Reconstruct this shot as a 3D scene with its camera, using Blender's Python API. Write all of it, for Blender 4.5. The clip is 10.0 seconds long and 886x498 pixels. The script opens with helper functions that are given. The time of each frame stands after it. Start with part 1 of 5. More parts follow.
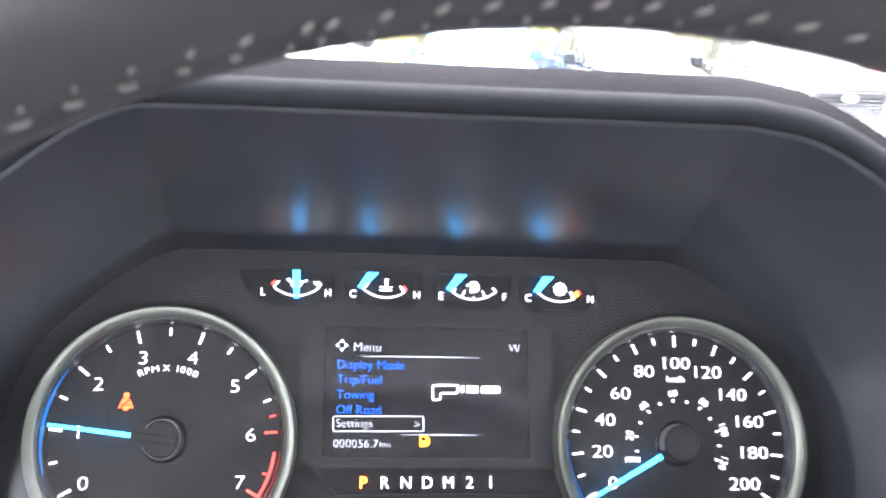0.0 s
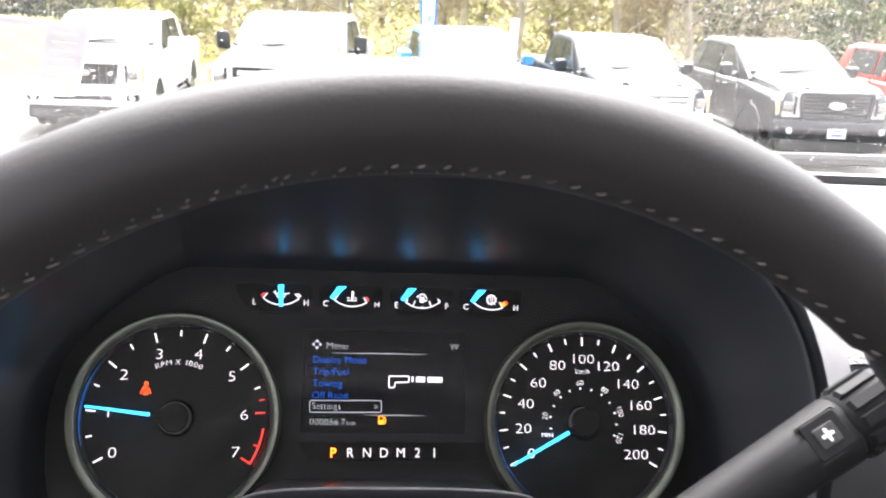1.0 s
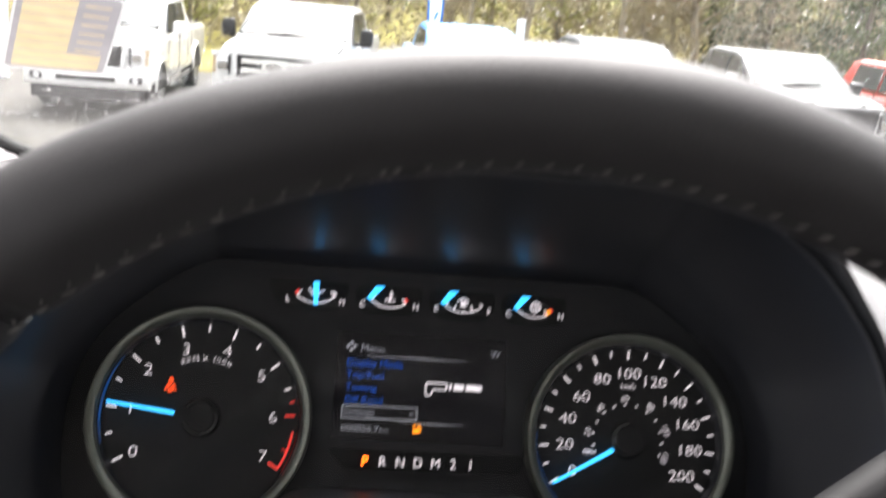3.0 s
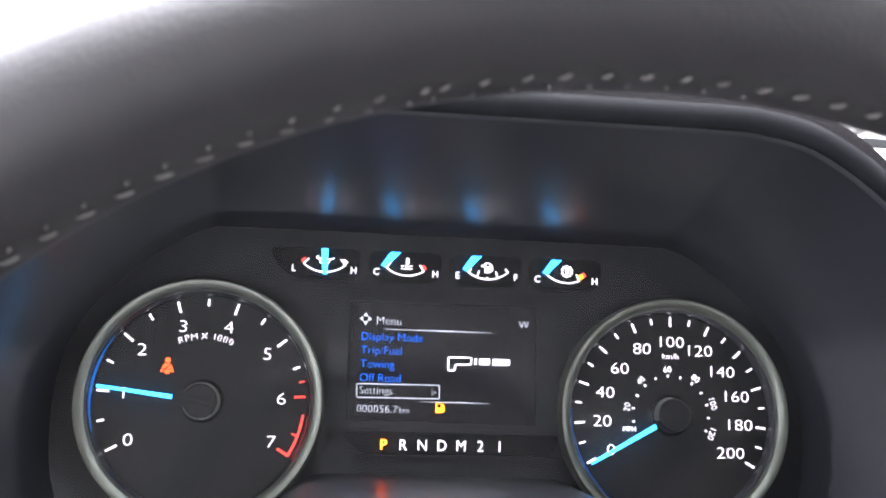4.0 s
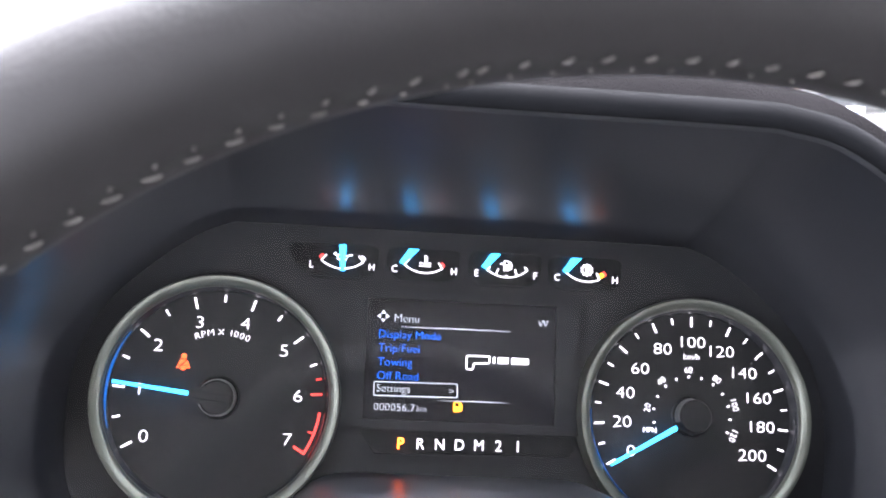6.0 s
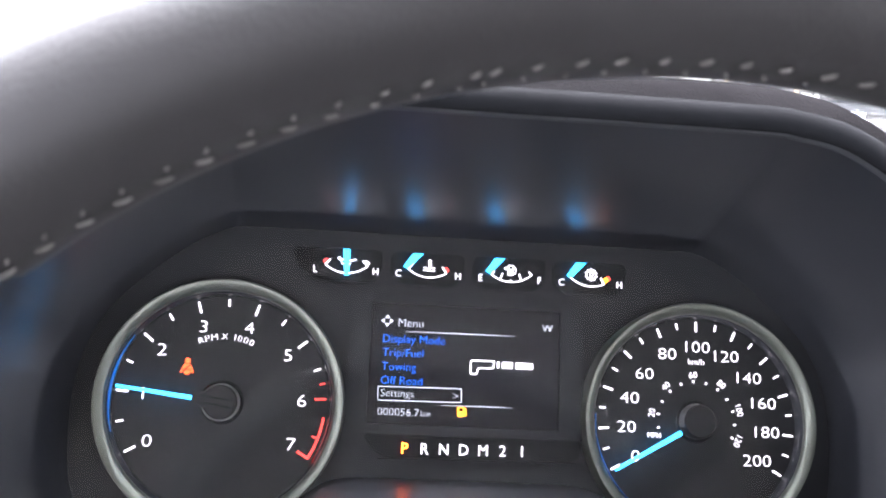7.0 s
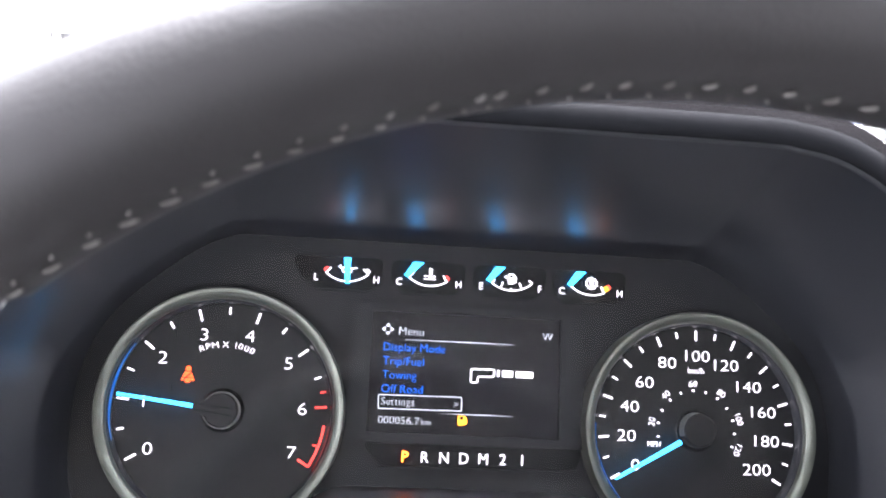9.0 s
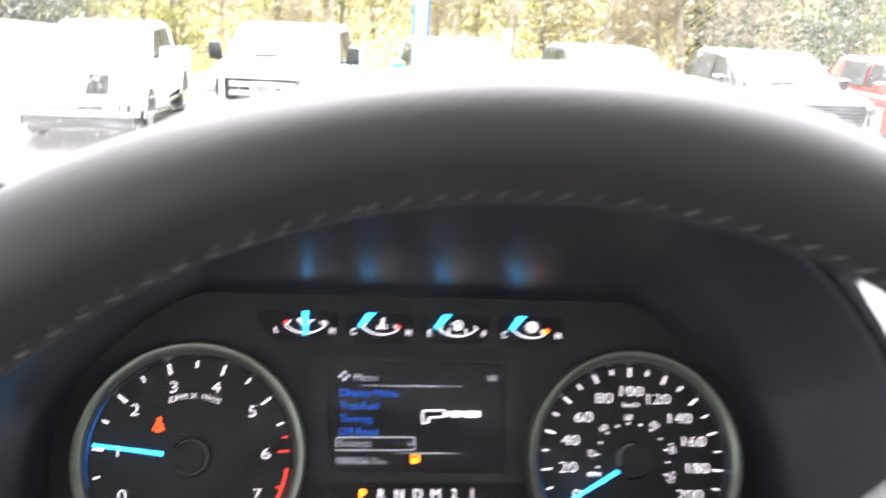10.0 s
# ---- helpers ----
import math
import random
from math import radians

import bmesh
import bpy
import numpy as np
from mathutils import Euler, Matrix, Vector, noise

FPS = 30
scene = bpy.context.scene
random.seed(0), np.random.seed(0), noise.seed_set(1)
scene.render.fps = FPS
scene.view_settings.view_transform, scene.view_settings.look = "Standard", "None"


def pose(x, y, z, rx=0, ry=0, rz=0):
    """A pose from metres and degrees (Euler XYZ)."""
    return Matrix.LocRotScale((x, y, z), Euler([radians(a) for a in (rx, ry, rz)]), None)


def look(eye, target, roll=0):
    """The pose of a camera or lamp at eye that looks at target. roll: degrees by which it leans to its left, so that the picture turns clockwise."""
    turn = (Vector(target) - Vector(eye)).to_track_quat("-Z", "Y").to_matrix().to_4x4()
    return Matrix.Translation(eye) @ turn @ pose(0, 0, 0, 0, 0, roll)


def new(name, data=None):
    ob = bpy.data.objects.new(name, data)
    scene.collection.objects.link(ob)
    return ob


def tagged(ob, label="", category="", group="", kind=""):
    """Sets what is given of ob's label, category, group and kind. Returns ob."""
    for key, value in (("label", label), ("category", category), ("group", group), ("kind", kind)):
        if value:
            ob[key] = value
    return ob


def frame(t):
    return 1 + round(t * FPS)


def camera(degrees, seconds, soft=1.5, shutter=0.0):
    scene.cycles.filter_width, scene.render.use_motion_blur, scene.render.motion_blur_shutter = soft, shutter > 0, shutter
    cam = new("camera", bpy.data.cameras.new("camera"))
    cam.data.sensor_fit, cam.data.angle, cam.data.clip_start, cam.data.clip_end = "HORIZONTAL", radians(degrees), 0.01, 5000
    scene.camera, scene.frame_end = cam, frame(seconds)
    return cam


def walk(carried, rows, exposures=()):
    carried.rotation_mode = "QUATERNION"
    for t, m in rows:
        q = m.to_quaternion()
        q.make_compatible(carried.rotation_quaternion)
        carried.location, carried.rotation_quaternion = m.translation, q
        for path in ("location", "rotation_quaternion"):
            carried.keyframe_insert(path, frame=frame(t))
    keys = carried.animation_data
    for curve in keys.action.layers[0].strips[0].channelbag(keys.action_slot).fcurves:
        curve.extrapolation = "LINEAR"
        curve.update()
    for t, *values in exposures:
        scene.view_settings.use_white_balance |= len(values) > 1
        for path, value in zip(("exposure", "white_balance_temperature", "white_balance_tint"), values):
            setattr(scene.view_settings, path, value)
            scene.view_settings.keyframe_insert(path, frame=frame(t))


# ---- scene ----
# The cab's own axes: x right, y into the dash, z up along the gauge face, which leans back 28 degrees.
CAR = pose(0, 0, 1.30, -28, 0, 0)
cam = camera(50.16, 10.0, soft=1.8, shutter=0.45)
PATH = [
    (0, -0.0294, -0.4307, -0.0002, 101.57, -0.61, -4.89),
    (0.2, -0.0280, -0.4495, -0.0017, 101.61, -0.30, -5.62),
    (0.4, -0.0271, -0.4676, -0.0066, 99.96, -1.14, -6.47),
    (0.5, -0.0253, -0.4802, -0.0077, 100.41, -0.96, -6.17),
    (0.6, -0.0251, -0.4946, -0.0054, 100.93, -0.91, -5.65),
    (0.7, -0.0272, -0.5084, -0.0058, 101.65, -0.80, -5.77),
    (1, -0.0166, -0.5443, -0.0145, 101.86, -0.62, -5.31),
    (1.5, -0.0141, -0.5595, -0.0180, 102.86, -0.89, -6.56),
    (1.8, -0.0184, -0.5592, -0.0172, 103.10, -0.88, -6.92),
    (2, -0.0206, -0.5514, -0.0158, 103.08, -1.32, -7.18),
    (2.5, -0.0370, -0.5410, -0.0095, 103.24, -2.69, -5.68),
    (2.7, -0.0368, -0.5367, -0.0076, 103.37, -3.15, -6.66),
    (3, -0.0417, -0.5162, -0.0076, 101.73, -3.07, -6.12),
    (3.2, -0.0451, -0.4940, -0.0118, 99.65, -3.33, -4.92),
    (4.3, -0.0468, -0.4655, -0.0018, 99.85, -1.50, -6.01),
    (4.5, -0.0470, -0.4660, -0.0023, 99.81, -1.66, -5.68),
    (5, -0.0502, -0.4644, -0.0008, 99.66, -2.11, -5.51),
    (5.5, -0.0495, -0.4618, -0.0018, 99.70, -2.30, -5.24),
    (7, -0.0518, -0.4598, -0.0035, 100.20, -2.41, -5.21),
    (7.5, -0.0521, -0.4581, -0.0023, 99.87, -2.52, -5.03),
    (8, -0.0528, -0.4575, -0.0019, 100.02, -2.22, -4.96),
    (8.5, -0.0514, -0.4579, -0.0012, 100.09, -2.15, -5.03),
    (9, -0.0529, -0.4610, -0.0008, 100.36, -2.54, -5.30),
    (9.5, -0.0543, -0.4632, -0.0026, 100.49, -2.56, -5.33),
    (9.8, -0.0552, -0.4796, -0.0022, 101.49, -2.05, -5.66),
    (9.9, -0.0499, -0.4884, -0.0009, 102.04, -1.39, -5.75),
    (10, -0.0379, -0.5033, 0.0004, 102.51, -0.54, -5.85),
]
EXPOSURES = [  # seconds, stops, kelvin, tint
    (0.0, 5.2, 6050, 16), (0.5, 4.9, 6050, 16), (0.7, 4.4, 6250, 16), (1.0, 3.3, 6450, 15), (1.5, 2.3, 6600, 15), (2.0, 1.95, 6650, 15), (2.5, 2.25, 6600, 15),
    (2.9, 2.4, 6600, 15), (3.2, 2.95, 6450, 15), (4.3, 4.4, 6100, 18), (5.0, 4.45, 6100, 18), (7.0, 4.45, 6050, 18), (9.5, 4.45, 6100, 18), (9.8, 4.25, 6150, 16), (10.0, 3.75, 6350, 15),
]
# a phone lens held near the wheel: the gauges are sharp, the rim and the distance slightly soft
cam.data.dof.use_dof, cam.data.dof.focus_distance, cam.data.dof.aperture_fstop = True, 0.56, 30.0
walk(cam, [(t, CAR @ pose(x, y, z, rx, ry, rz)) for t, x, y, z, rx, ry, rz in PATH], EXPOSURES)

# ---- light ----
world = bpy.data.worlds.new("overcast")
scene.world = world
world.use_nodes = True
wn, wl = world.node_tree.nodes, world.node_tree.links
sky = wn.new("ShaderNodeTexSky")
sky.sky_type, sky.sun_disc = "NISHITA", False
sky.sun_elevation, sky.sun_rotation = radians(54), radians(9.5)
sky.air_density, sky.dust_density = 1.0, 4.0
grey = wn.new("ShaderNodeHueSaturation")
grey.inputs["Saturation"].default_value = 0.12
wl.new(sky.outputs[0], grey.inputs["Color"])
wl.new(grey.outputs[0], wn["Background"].inputs["Color"])
wn["Background"].inputs["Strength"].default_value = 0.15
sun_data = bpy.data.lights.new("sun", "SUN")
sun_data.energy, sun_data.angle, sun_data.color = 1.6, radians(30), (1.0, 0.97, 0.93)
sun = new("sun", sun_data)
sun.matrix_world = look((2, 12, 17), (0, 0, 0))


# ---- materials ----
def material(name, colour, rough=0.5, metal=0.0, vary=0.0, scale=40.0, bump=0.0, bump_scale=400.0, emit=0.0, coat=0.0,
             spec=0.5, sheen=0.0, second=None, rough_vary=0.0, island=0.0, detail=4.0, bump_kind="noise"):
    m = bpy.data.materials.new(name)
    m.use_nodes = True
    n, l = m.node_tree.nodes, m.node_tree.links
    b = n["Principled BSDF"]
    b.inputs["Base Color"].default_value = (*colour, 1)
    b.inputs["Roughness"].default_value = rough
    b.inputs["Metallic"].default_value = metal
    b.inputs["Specular IOR Level"].default_value = spec
    b.inputs["Coat Weight"].default_value = coat
    b.inputs["Sheen Weight"].default_value, b.inputs["Sheen Roughness"].default_value = sheen, 0.35
    b.inputs["Coat Roughness"].default_value = 0.08
    where = n.new("ShaderNodeTexCoord")
    if vary or second:
        a = n.new("ShaderNodeTexNoise")
        a.inputs["Scale"].default_value, a.inputs["Detail"].default_value = scale, detail
        l.new(where.outputs["Object"], a.inputs["Vector"])
        ramp = n.new("ShaderNodeValToRGB")
        lo = second or tuple(c * (1 - vary) for c in colour)
        hi = colour if second else tuple(min(1, c * (1 + vary)) for c in colour)
        ramp.color_ramp.elements[0].position, ramp.color_ramp.elements[1].position = 0.35, 0.65
        ramp.color_ramp.elements[0].color, ramp.color_ramp.elements[1].color = (*lo, 1), (*hi, 1)
        l.new(a.outputs["Fac"], ramp.inputs["Fac"])
        out = ramp.outputs["Color"]
        if island:
            g = n.new("ShaderNodeNewGeometry")
            hsv = n.new("ShaderNodeHueSaturation")
            span = n.new("ShaderNodeMapRange")
            span.inputs["To Min"].default_value, span.inputs["To Max"].default_value = 1 - island, 1 + island
            l.new(g.outputs["Random Per Island"], span.inputs["Value"])
            l.new(span.outputs["Result"], hsv.inputs["Value"])
            l.new(out, hsv.inputs["Color"])
            out = hsv.outputs["Color"]
        l.new(out, b.inputs["Base Color"])
        if rough_vary:
            r = n.new("ShaderNodeMapRange")
            r.inputs["To Min"].default_value, r.inputs["To Max"].default_value = rough - rough_vary, rough + rough_vary
            l.new(a.outputs["Fac"], r.inputs["Value"])
            l.new(r.outputs["Result"], b.inputs["Roughness"])
    if bump:
        if bump_kind == "cells":
            c = n.new("ShaderNodeTexVoronoi")
            height = c.outputs["Distance"]
        else:
            c = n.new("ShaderNodeTexNoise")
            c.inputs["Detail"].default_value = 3
            height = c.outputs["Fac"]
        c.inputs["Scale"].default_value = bump_scale
        l.new(where.outputs["Object"], c.inputs["Vector"])
        u = n.new("ShaderNodeBump")
        u.inputs["Strength"].default_value, u.inputs["Distance"].default_value = bump, 0.001
        l.new(height, u.inputs["Height"])
        l.new(u.outputs["Normal"], b.inputs["Normal"])
    if emit:
        b.inputs["Emission Color"].default_value = (*colour, 1)
        b.inputs["Emission Strength"].default_value = emit
    return m


def glass(name, tint=(1, 1, 1), rough=0.0, clear=0.9):
    """A thin pane: mostly clear, with the reflection that glass has."""
    m = bpy.data.materials.new(name)
    m.use_nodes = True
    n, l = m.node_tree.nodes, m.node_tree.links
    n.remove(n["Principled BSDF"])
    t, g, mix, f = (n.new("ShaderNodeBsdfTransparent"), n.new("ShaderNodeBsdfGlossy"), n.new("ShaderNodeMixShader"), n.new("ShaderNodeFresnel"))
    t.inputs["Color"].default_value = (*[c * clear for c in tint], 1)
    g.inputs["Roughness"].default_value = rough
    f.inputs["IOR"].default_value = 1.45
    l.new(f.outputs[0], mix.inputs[0])
    l.new(t.outputs[0], mix.inputs[1])
    l.new(g.outputs[0], mix.inputs[2])
    l.new(mix.outputs[0], n["Material Output"].inputs["Surface"])
    return m


PANEL = material("charcoal_plastic", (0.0128, 0.0134, 0.0147), 0.6, spec=0.3, vary=0.05, scale=14, detail=1, bump=0.02, bump_scale=1800)
SHROUD = material("satin_black_plastic", (0.0240, 0.0250, 0.0287), 0.30, spec=0.25, vary=0.05, scale=20, bump=0.02, bump_scale=1500)
RINGGLOSS = material("gloss_ring", (0.030, 0.031, 0.034), 0.22)
EDGE = material("lip_highlight_grey", (0.042, 0.043, 0.046), 0.5, vary=0.1)
DIAL = material("dial_face", (0.0125, 0.0125, 0.0129), 0.5, spec=0.2, vary=0.05, scale=12, detail=1)
PIANO = material("gloss_black", (0.0085, 0.0088, 0.0096), 0.25, spec=0.3)
SATIN = material("satin_silver", (0.145, 0.153, 0.126), 0.33, metal=0.75, vary=0.08, scale=80, rough_vary=0.05)
HUB = material("hub_plastic", (0.0165, 0.0165, 0.0170), 0.6, spec=0.2, vary=0.1)
GREYRING = material("grey_ring", (0.15, 0.15, 0.145), 0.35, metal=0.5)
WHITE = material("white_marking", (0.95, 0.89, 0.91), 0.6, emit=0.145)
DIM = material("grey_marking", (0.62, 0.63, 0.68), 0.6, emit=0.09)
RED = material("red_marking", (0.85, 0.05, 0.035), 0.6, emit=0.13)
ORANGE = material("amber_lamp", (1.0, 0.08, 0.012), 0.6, emit=0.22)
AMBER = material("amber_letter", (1.0, 0.11, 0.005), 0.6, emit=1.6)
YELLOW = material("yellow_mark", (1.0, 0.30, 0.01), 0.6, emit=0.26)
CYAN = material("cyan_needle", (0.03, 0.44, 0.98), 0.5, emit=0.42)
BLUE = material("blue_menu_text", (0.002, 0.105, 0.62), 0.6, emit=0.19)
SCREEN = material("screen_glass", (0.010, 0.010, 0.013), 0.2, emit=0.0, vary=0.1)
LEATHER = material("black_leather", (0.0107, 0.0090, 0.0087), 0.60, spec=0.52, sheen=0.02, vary=0.12, scale=35, bump=0.13, bump_scale=850, rough_vary=0.06)
RIMPLASTIC = material("soft_black_plastic", (0.020, 0.020, 0.0212), 0.6, spec=0.4, sheen=0.02, vary=0.1, scale=40, bump=0.15, bump_scale=1800)
STEM = material("grey_black_plastic", (0.0092, 0.0092, 0.0096), 0.6, spec=0.15, vary=0.08, scale=40, bump=0.1, bump_scale=1800)
THREAD = material("grey_thread", (0.135, 0.128, 0.118), 0.8, vary=0.2, scale=500, bump=0.4, bump_scale=3000)
DASH = material("dash_vinyl", (0.0078, 0.0074, 0.0078), 0.95, spec=0.0, vary=0.15, scale=20, bump=0.35, bump_scale=900, bump_kind="cells")
GREYDASH = material("grey_dash_trim", (0.21, 0.202, 0.202), 0.65, spec=0.3, vary=0.1, scale=30, bump=0.8, bump_scale=650, bump_kind="cells")
HEADLINER = material("grey_headliner", (0.50, 0.48, 0.46), 0.9, vary=0.06, scale=200, bump=0.2, bump_scale=900)
CLOTH = material("dark_cloth", (0.09, 0.09, 0.095), 0.9, vary=0.08, scale=60, bump=0.1, bump_scale=900)
RUBBER = material("black_rubber", (0.015, 0.015, 0.015), 0.6, vary=0.2, scale=90)
SILVER = material("silver_trim", (0.27, 0.265, 0.265), 0.45, metal=0.35, vary=0.06, scale=60, bump=0.1, bump_scale=2500)
LIP = material("lip_plastic", (0.0070, 0.0072, 0.0081), 0.85, spec=0.04, vary=0.1, scale=60, bump=0.05, bump_scale=2500)
LENS = glass("gauge_lens", rough=0.10, clear=0.97)
PANE = glass("windscreen_glass", (0.97, 1.0, 0.98), clear=0.94)


# ---- building helpers ----
BASE = {}


def thing(name, base, label, category, group="", kind="", at=CAR):
    """An Empty at its base (in the axes of at), which parents its parts."""
    ob = new(name)
    ob.empty_display_size = 0.05
    ob.matrix_world = at @ Matrix.Translation(base)
    BASE[ob] = Vector(base)
    return tagged(ob, label, category, group, kind)


def part(name, bm, mat, parent, label="", smooth=False):
    """Links a bmesh, given in the thing's outer axes, as one mesh under a thing or a part."""
    root = parent
    while root not in BASE:
        root = root.parent
    bmesh.ops.translate(bm, verts=bm.verts, vec=-BASE[root])
    bmesh.ops.recalc_face_normals(bm, faces=bm.faces)
    me = bpy.data.meshes.new(name)
    bm.to_mesh(me)
    bm.free()
    me.materials.append(mat)
    if smooth:
        me.polygons.foreach_set("use_smooth", [True] * len(me.polygons))
        me.set_sharp_from_angle(angle=radians(40))
    ob = new(name, me)
    ob.parent = parent
    return tagged(ob, label)


def prism(bm, pts, y0, y1):
    """A flat outline in x, z, thick from y0 to y1."""
    a = [bm.verts.new((u, y0, v)) for u, v in pts]
    b = [bm.verts.new((u, y1, v)) for u, v in pts]
    bm.faces.new(a)
    bm.faces.new(b[::-1])
    for i in range(len(pts)):
        j = (i + 1) % len(pts)
        bm.faces.new((a[i], b[i], b[j], a[j]))
    return bm


def bar(bm, p, q, w, y0, y1, w2=None):
    """A straight stroke from p to q in x, z."""
    p, q = Vector(p), Vector(q)
    d = (q - p).normalized()
    n = Vector((-d.y, d.x))
    w2 = w if w2 is None else w2
    return prism(bm, [p + n * w / 2, p - n * w / 2, q - n * w2 / 2, q + n * w2 / 2], y0, y1)


def strip(bm, line, w, y0, y1):
    """A stroke of even width along a line of points in x, z."""
    line = [Vector(p) for p in line]
    left, right = [], []
    for i, p in enumerate(line):
        d = (line[min(i + 1, len(line) - 1)] - line[max(i - 1, 0)]).normalized()
        n = Vector((-d.y, d.x)) * w / 2
        left.append(p + n)
        right.append(p - n)
    return prism(bm, left + right[::-1], y0, y1)


def arc(c, r, a0, a1, n=24):
    return [(c[0] + r * math.cos(radians(a0 + (a1 - a0) * i / n)), c[1] + r * math.sin(radians(a0 + (a1 - a0) * i / n))) for i in range(n + 1)]


def lathe(bm, c, profile, seg=72, a0=0.0, a1=360.0):
    """Turns a profile of (radius, y) about the axis through c in x, z."""
    full = abs(a1 - a0) > 359.9
    rings = []
    for i in range(seg if full else seg + 1):
        a = radians(a0 + (a1 - a0) * i / seg)
        rings.append([bm.verts.new((c[0] + r * math.cos(a), y, c[1] + r * math.sin(a))) for r, y in profile])
    for i in range(len(rings) if full else len(rings) - 1):
        s, t = rings[i], rings[(i + 1) % len(rings)]
        for k in range(len(profile) - 1):
            bm.faces.new((s[k], s[k + 1], t[k + 1], t[k]))
    return bm


def disc(bm, c, r, y0, y1, n=40):
    return prism(bm, arc(c, r, 0, 360 - 360 / n, n - 1), y0, y1)


def box(bm, x0, x1, y0, y1, z0, z1, bevel=0.0, seg=2):
    made = bmesh.ops.create_cube(bm, size=1.0, matrix=Matrix.LocRotScale(((x0 + x1) / 2, (y0 + y1) / 2, (z0 + z1) / 2), None, (x1 - x0, y1 - y0, z1 - z0)))
    if bevel:
        edges = list({e for v in made["verts"] for e in v.link_edges})
        bmesh.ops.bevel(bm, geom=edges, offset=bevel, segments=seg, affect="EDGES", profile=0.5)
    return bm


def loft(bm, rings, closed=True, caps=True):
    """Skins rings of points that all have the same count."""
    vs = [[bm.verts.new(p) for p in r] for r in rings]
    n = len(vs[0])
    for a, b in zip(vs, vs[1:]):
        for i in range(n if closed else n - 1):
            j = (i + 1) % n
            bm.faces.new((a[i], a[j], b[j], b[i]))
    if caps and closed:
        bm.faces.new(vs[0][::-1])
        bm.faces.new(vs[-1])
    return bm


def rounded(pts, r, n=6):
    """An outline in x, z with its corners rounded."""
    out = []
    for i, p in enumerate(pts):
        p, a, b = Vector(p), Vector(pts[i - 1]), Vector(pts[(i + 1) % len(pts)])
        rr = min(r, (a - p).length * 0.45, (b - p).length * 0.45)
        s, e = p + (a - p).normalized() * rr, p + (b - p).normalized() * rr
        for k in range(n + 1):
            t = k / n
            out.append((1 - t) ** 2 * s + 2 * t * (1 - t) * p + t * t * e)
    return out


GLYPHS = {}


def glyph_mesh(s, weight):
    if (s, weight) not in GLYPHS:
        cu = bpy.data.curves.new("glyphs", "FONT")
        cu.body, cu.align_x, cu.size, cu.offset, cu.extrude, cu.resolution_u = s, "CENTER", 1.0, weight, 0.02, 3
        ob = new("glyphs", cu)
        bpy.context.view_layer.update()
        me = bpy.data.meshes.new_from_object(ob.evaluated_get(bpy.context.evaluated_depsgraph_get()))
        bpy.data.objects.remove(ob)
        GLYPHS[s, weight] = me
    return GLYPHS[s, weight]


def letters(name, s, cap, u, v, y, mat, parent, turn=0.0, wide=1.0, align="CENTER", weight=0.0, label=""):
    """Writing in the built-in font: capital height cap, baseline's middle (or left end) at u, v."""
    bm = bmesh.new()
    bm.from_mesh(glyph_mesh(s, weight))
    k = cap / 0.70
    x0 = min(p.co.x for p in bm.verts) if align == "LEFT" else 0.0
    for p in bm.verts:
        p.co = Vector(((p.co.x - x0) * k * wide, -p.co.z * 0.01, p.co.y * k))
    bmesh.ops.transform(bm, matrix=Matrix.Translation((u, y, v)) @ Matrix.Rotation(radians(-turn), 4, "Y"), verts=bm.verts)
    return part(name, bm, mat, parent, label)


# ---- instrument cluster ----
cluster = thing("instrument_cluster", (0, 0.03, -0.07), "dark instrument cluster with lit dials and a small menu screen", "instrument cluster")
bm = bmesh.new()
prism(bm, rounded([(-0.187, 0.075), (-0.12, 0.092), (0.12, 0.092), (0.187, 0.075), (0.192, -0.05), (0.16, -0.078), (-0.16, -0.078), (-0.192, -0.05)], 0.02), 0.0045, 0.02)
part("faceplate", bm, PANEL, cluster, "matte charcoal plastic faceplate")

SWEEP = 240.0


def dial(name, c, label):
    bm = bmesh.new()
    disc(bm, c, 0.0535, 0.0, 0.004, 64)
    face = part(name, bm, DIAL, cluster, label)
    bm = bmesh.new()
    lathe(bm, c, [(0.0501, 0.001), (0.0504, -0.0012), (0.0517, -0.0042), (0.0525, -0.0050)], 96)
    part("inner_ring", bm, RINGGLOSS, face, "dark sloping inner ring", smooth=True)
    bm = bmesh.new()
    lathe(bm, c, [(0.0522, -0.0040), (0.0524, -0.0058), (0.0529, -0.0069), (0.0536, -0.0074), (0.0550, -0.0081), (0.0564, -0.0087), (0.0572, -0.0087), (0.0577, -0.0072), (0.0578, 0.005)], 96)
    part("bezel", bm, SATIN, face, "satin silver bezel ring", smooth=True)
    return face


def tick(parent, c, angle, r0, r1, w, mat=None, y=-0.0004):
    a = radians(angle)
    d = Vector((math.cos(a), math.sin(a)))
    bm = bmesh.new()
    bar(bm, Vector(c) + d * r0, Vector(c) + d * r1, w, y - 0.0002, y + 0.0006)
    part("tick", bm, mat or WHITE, parent)


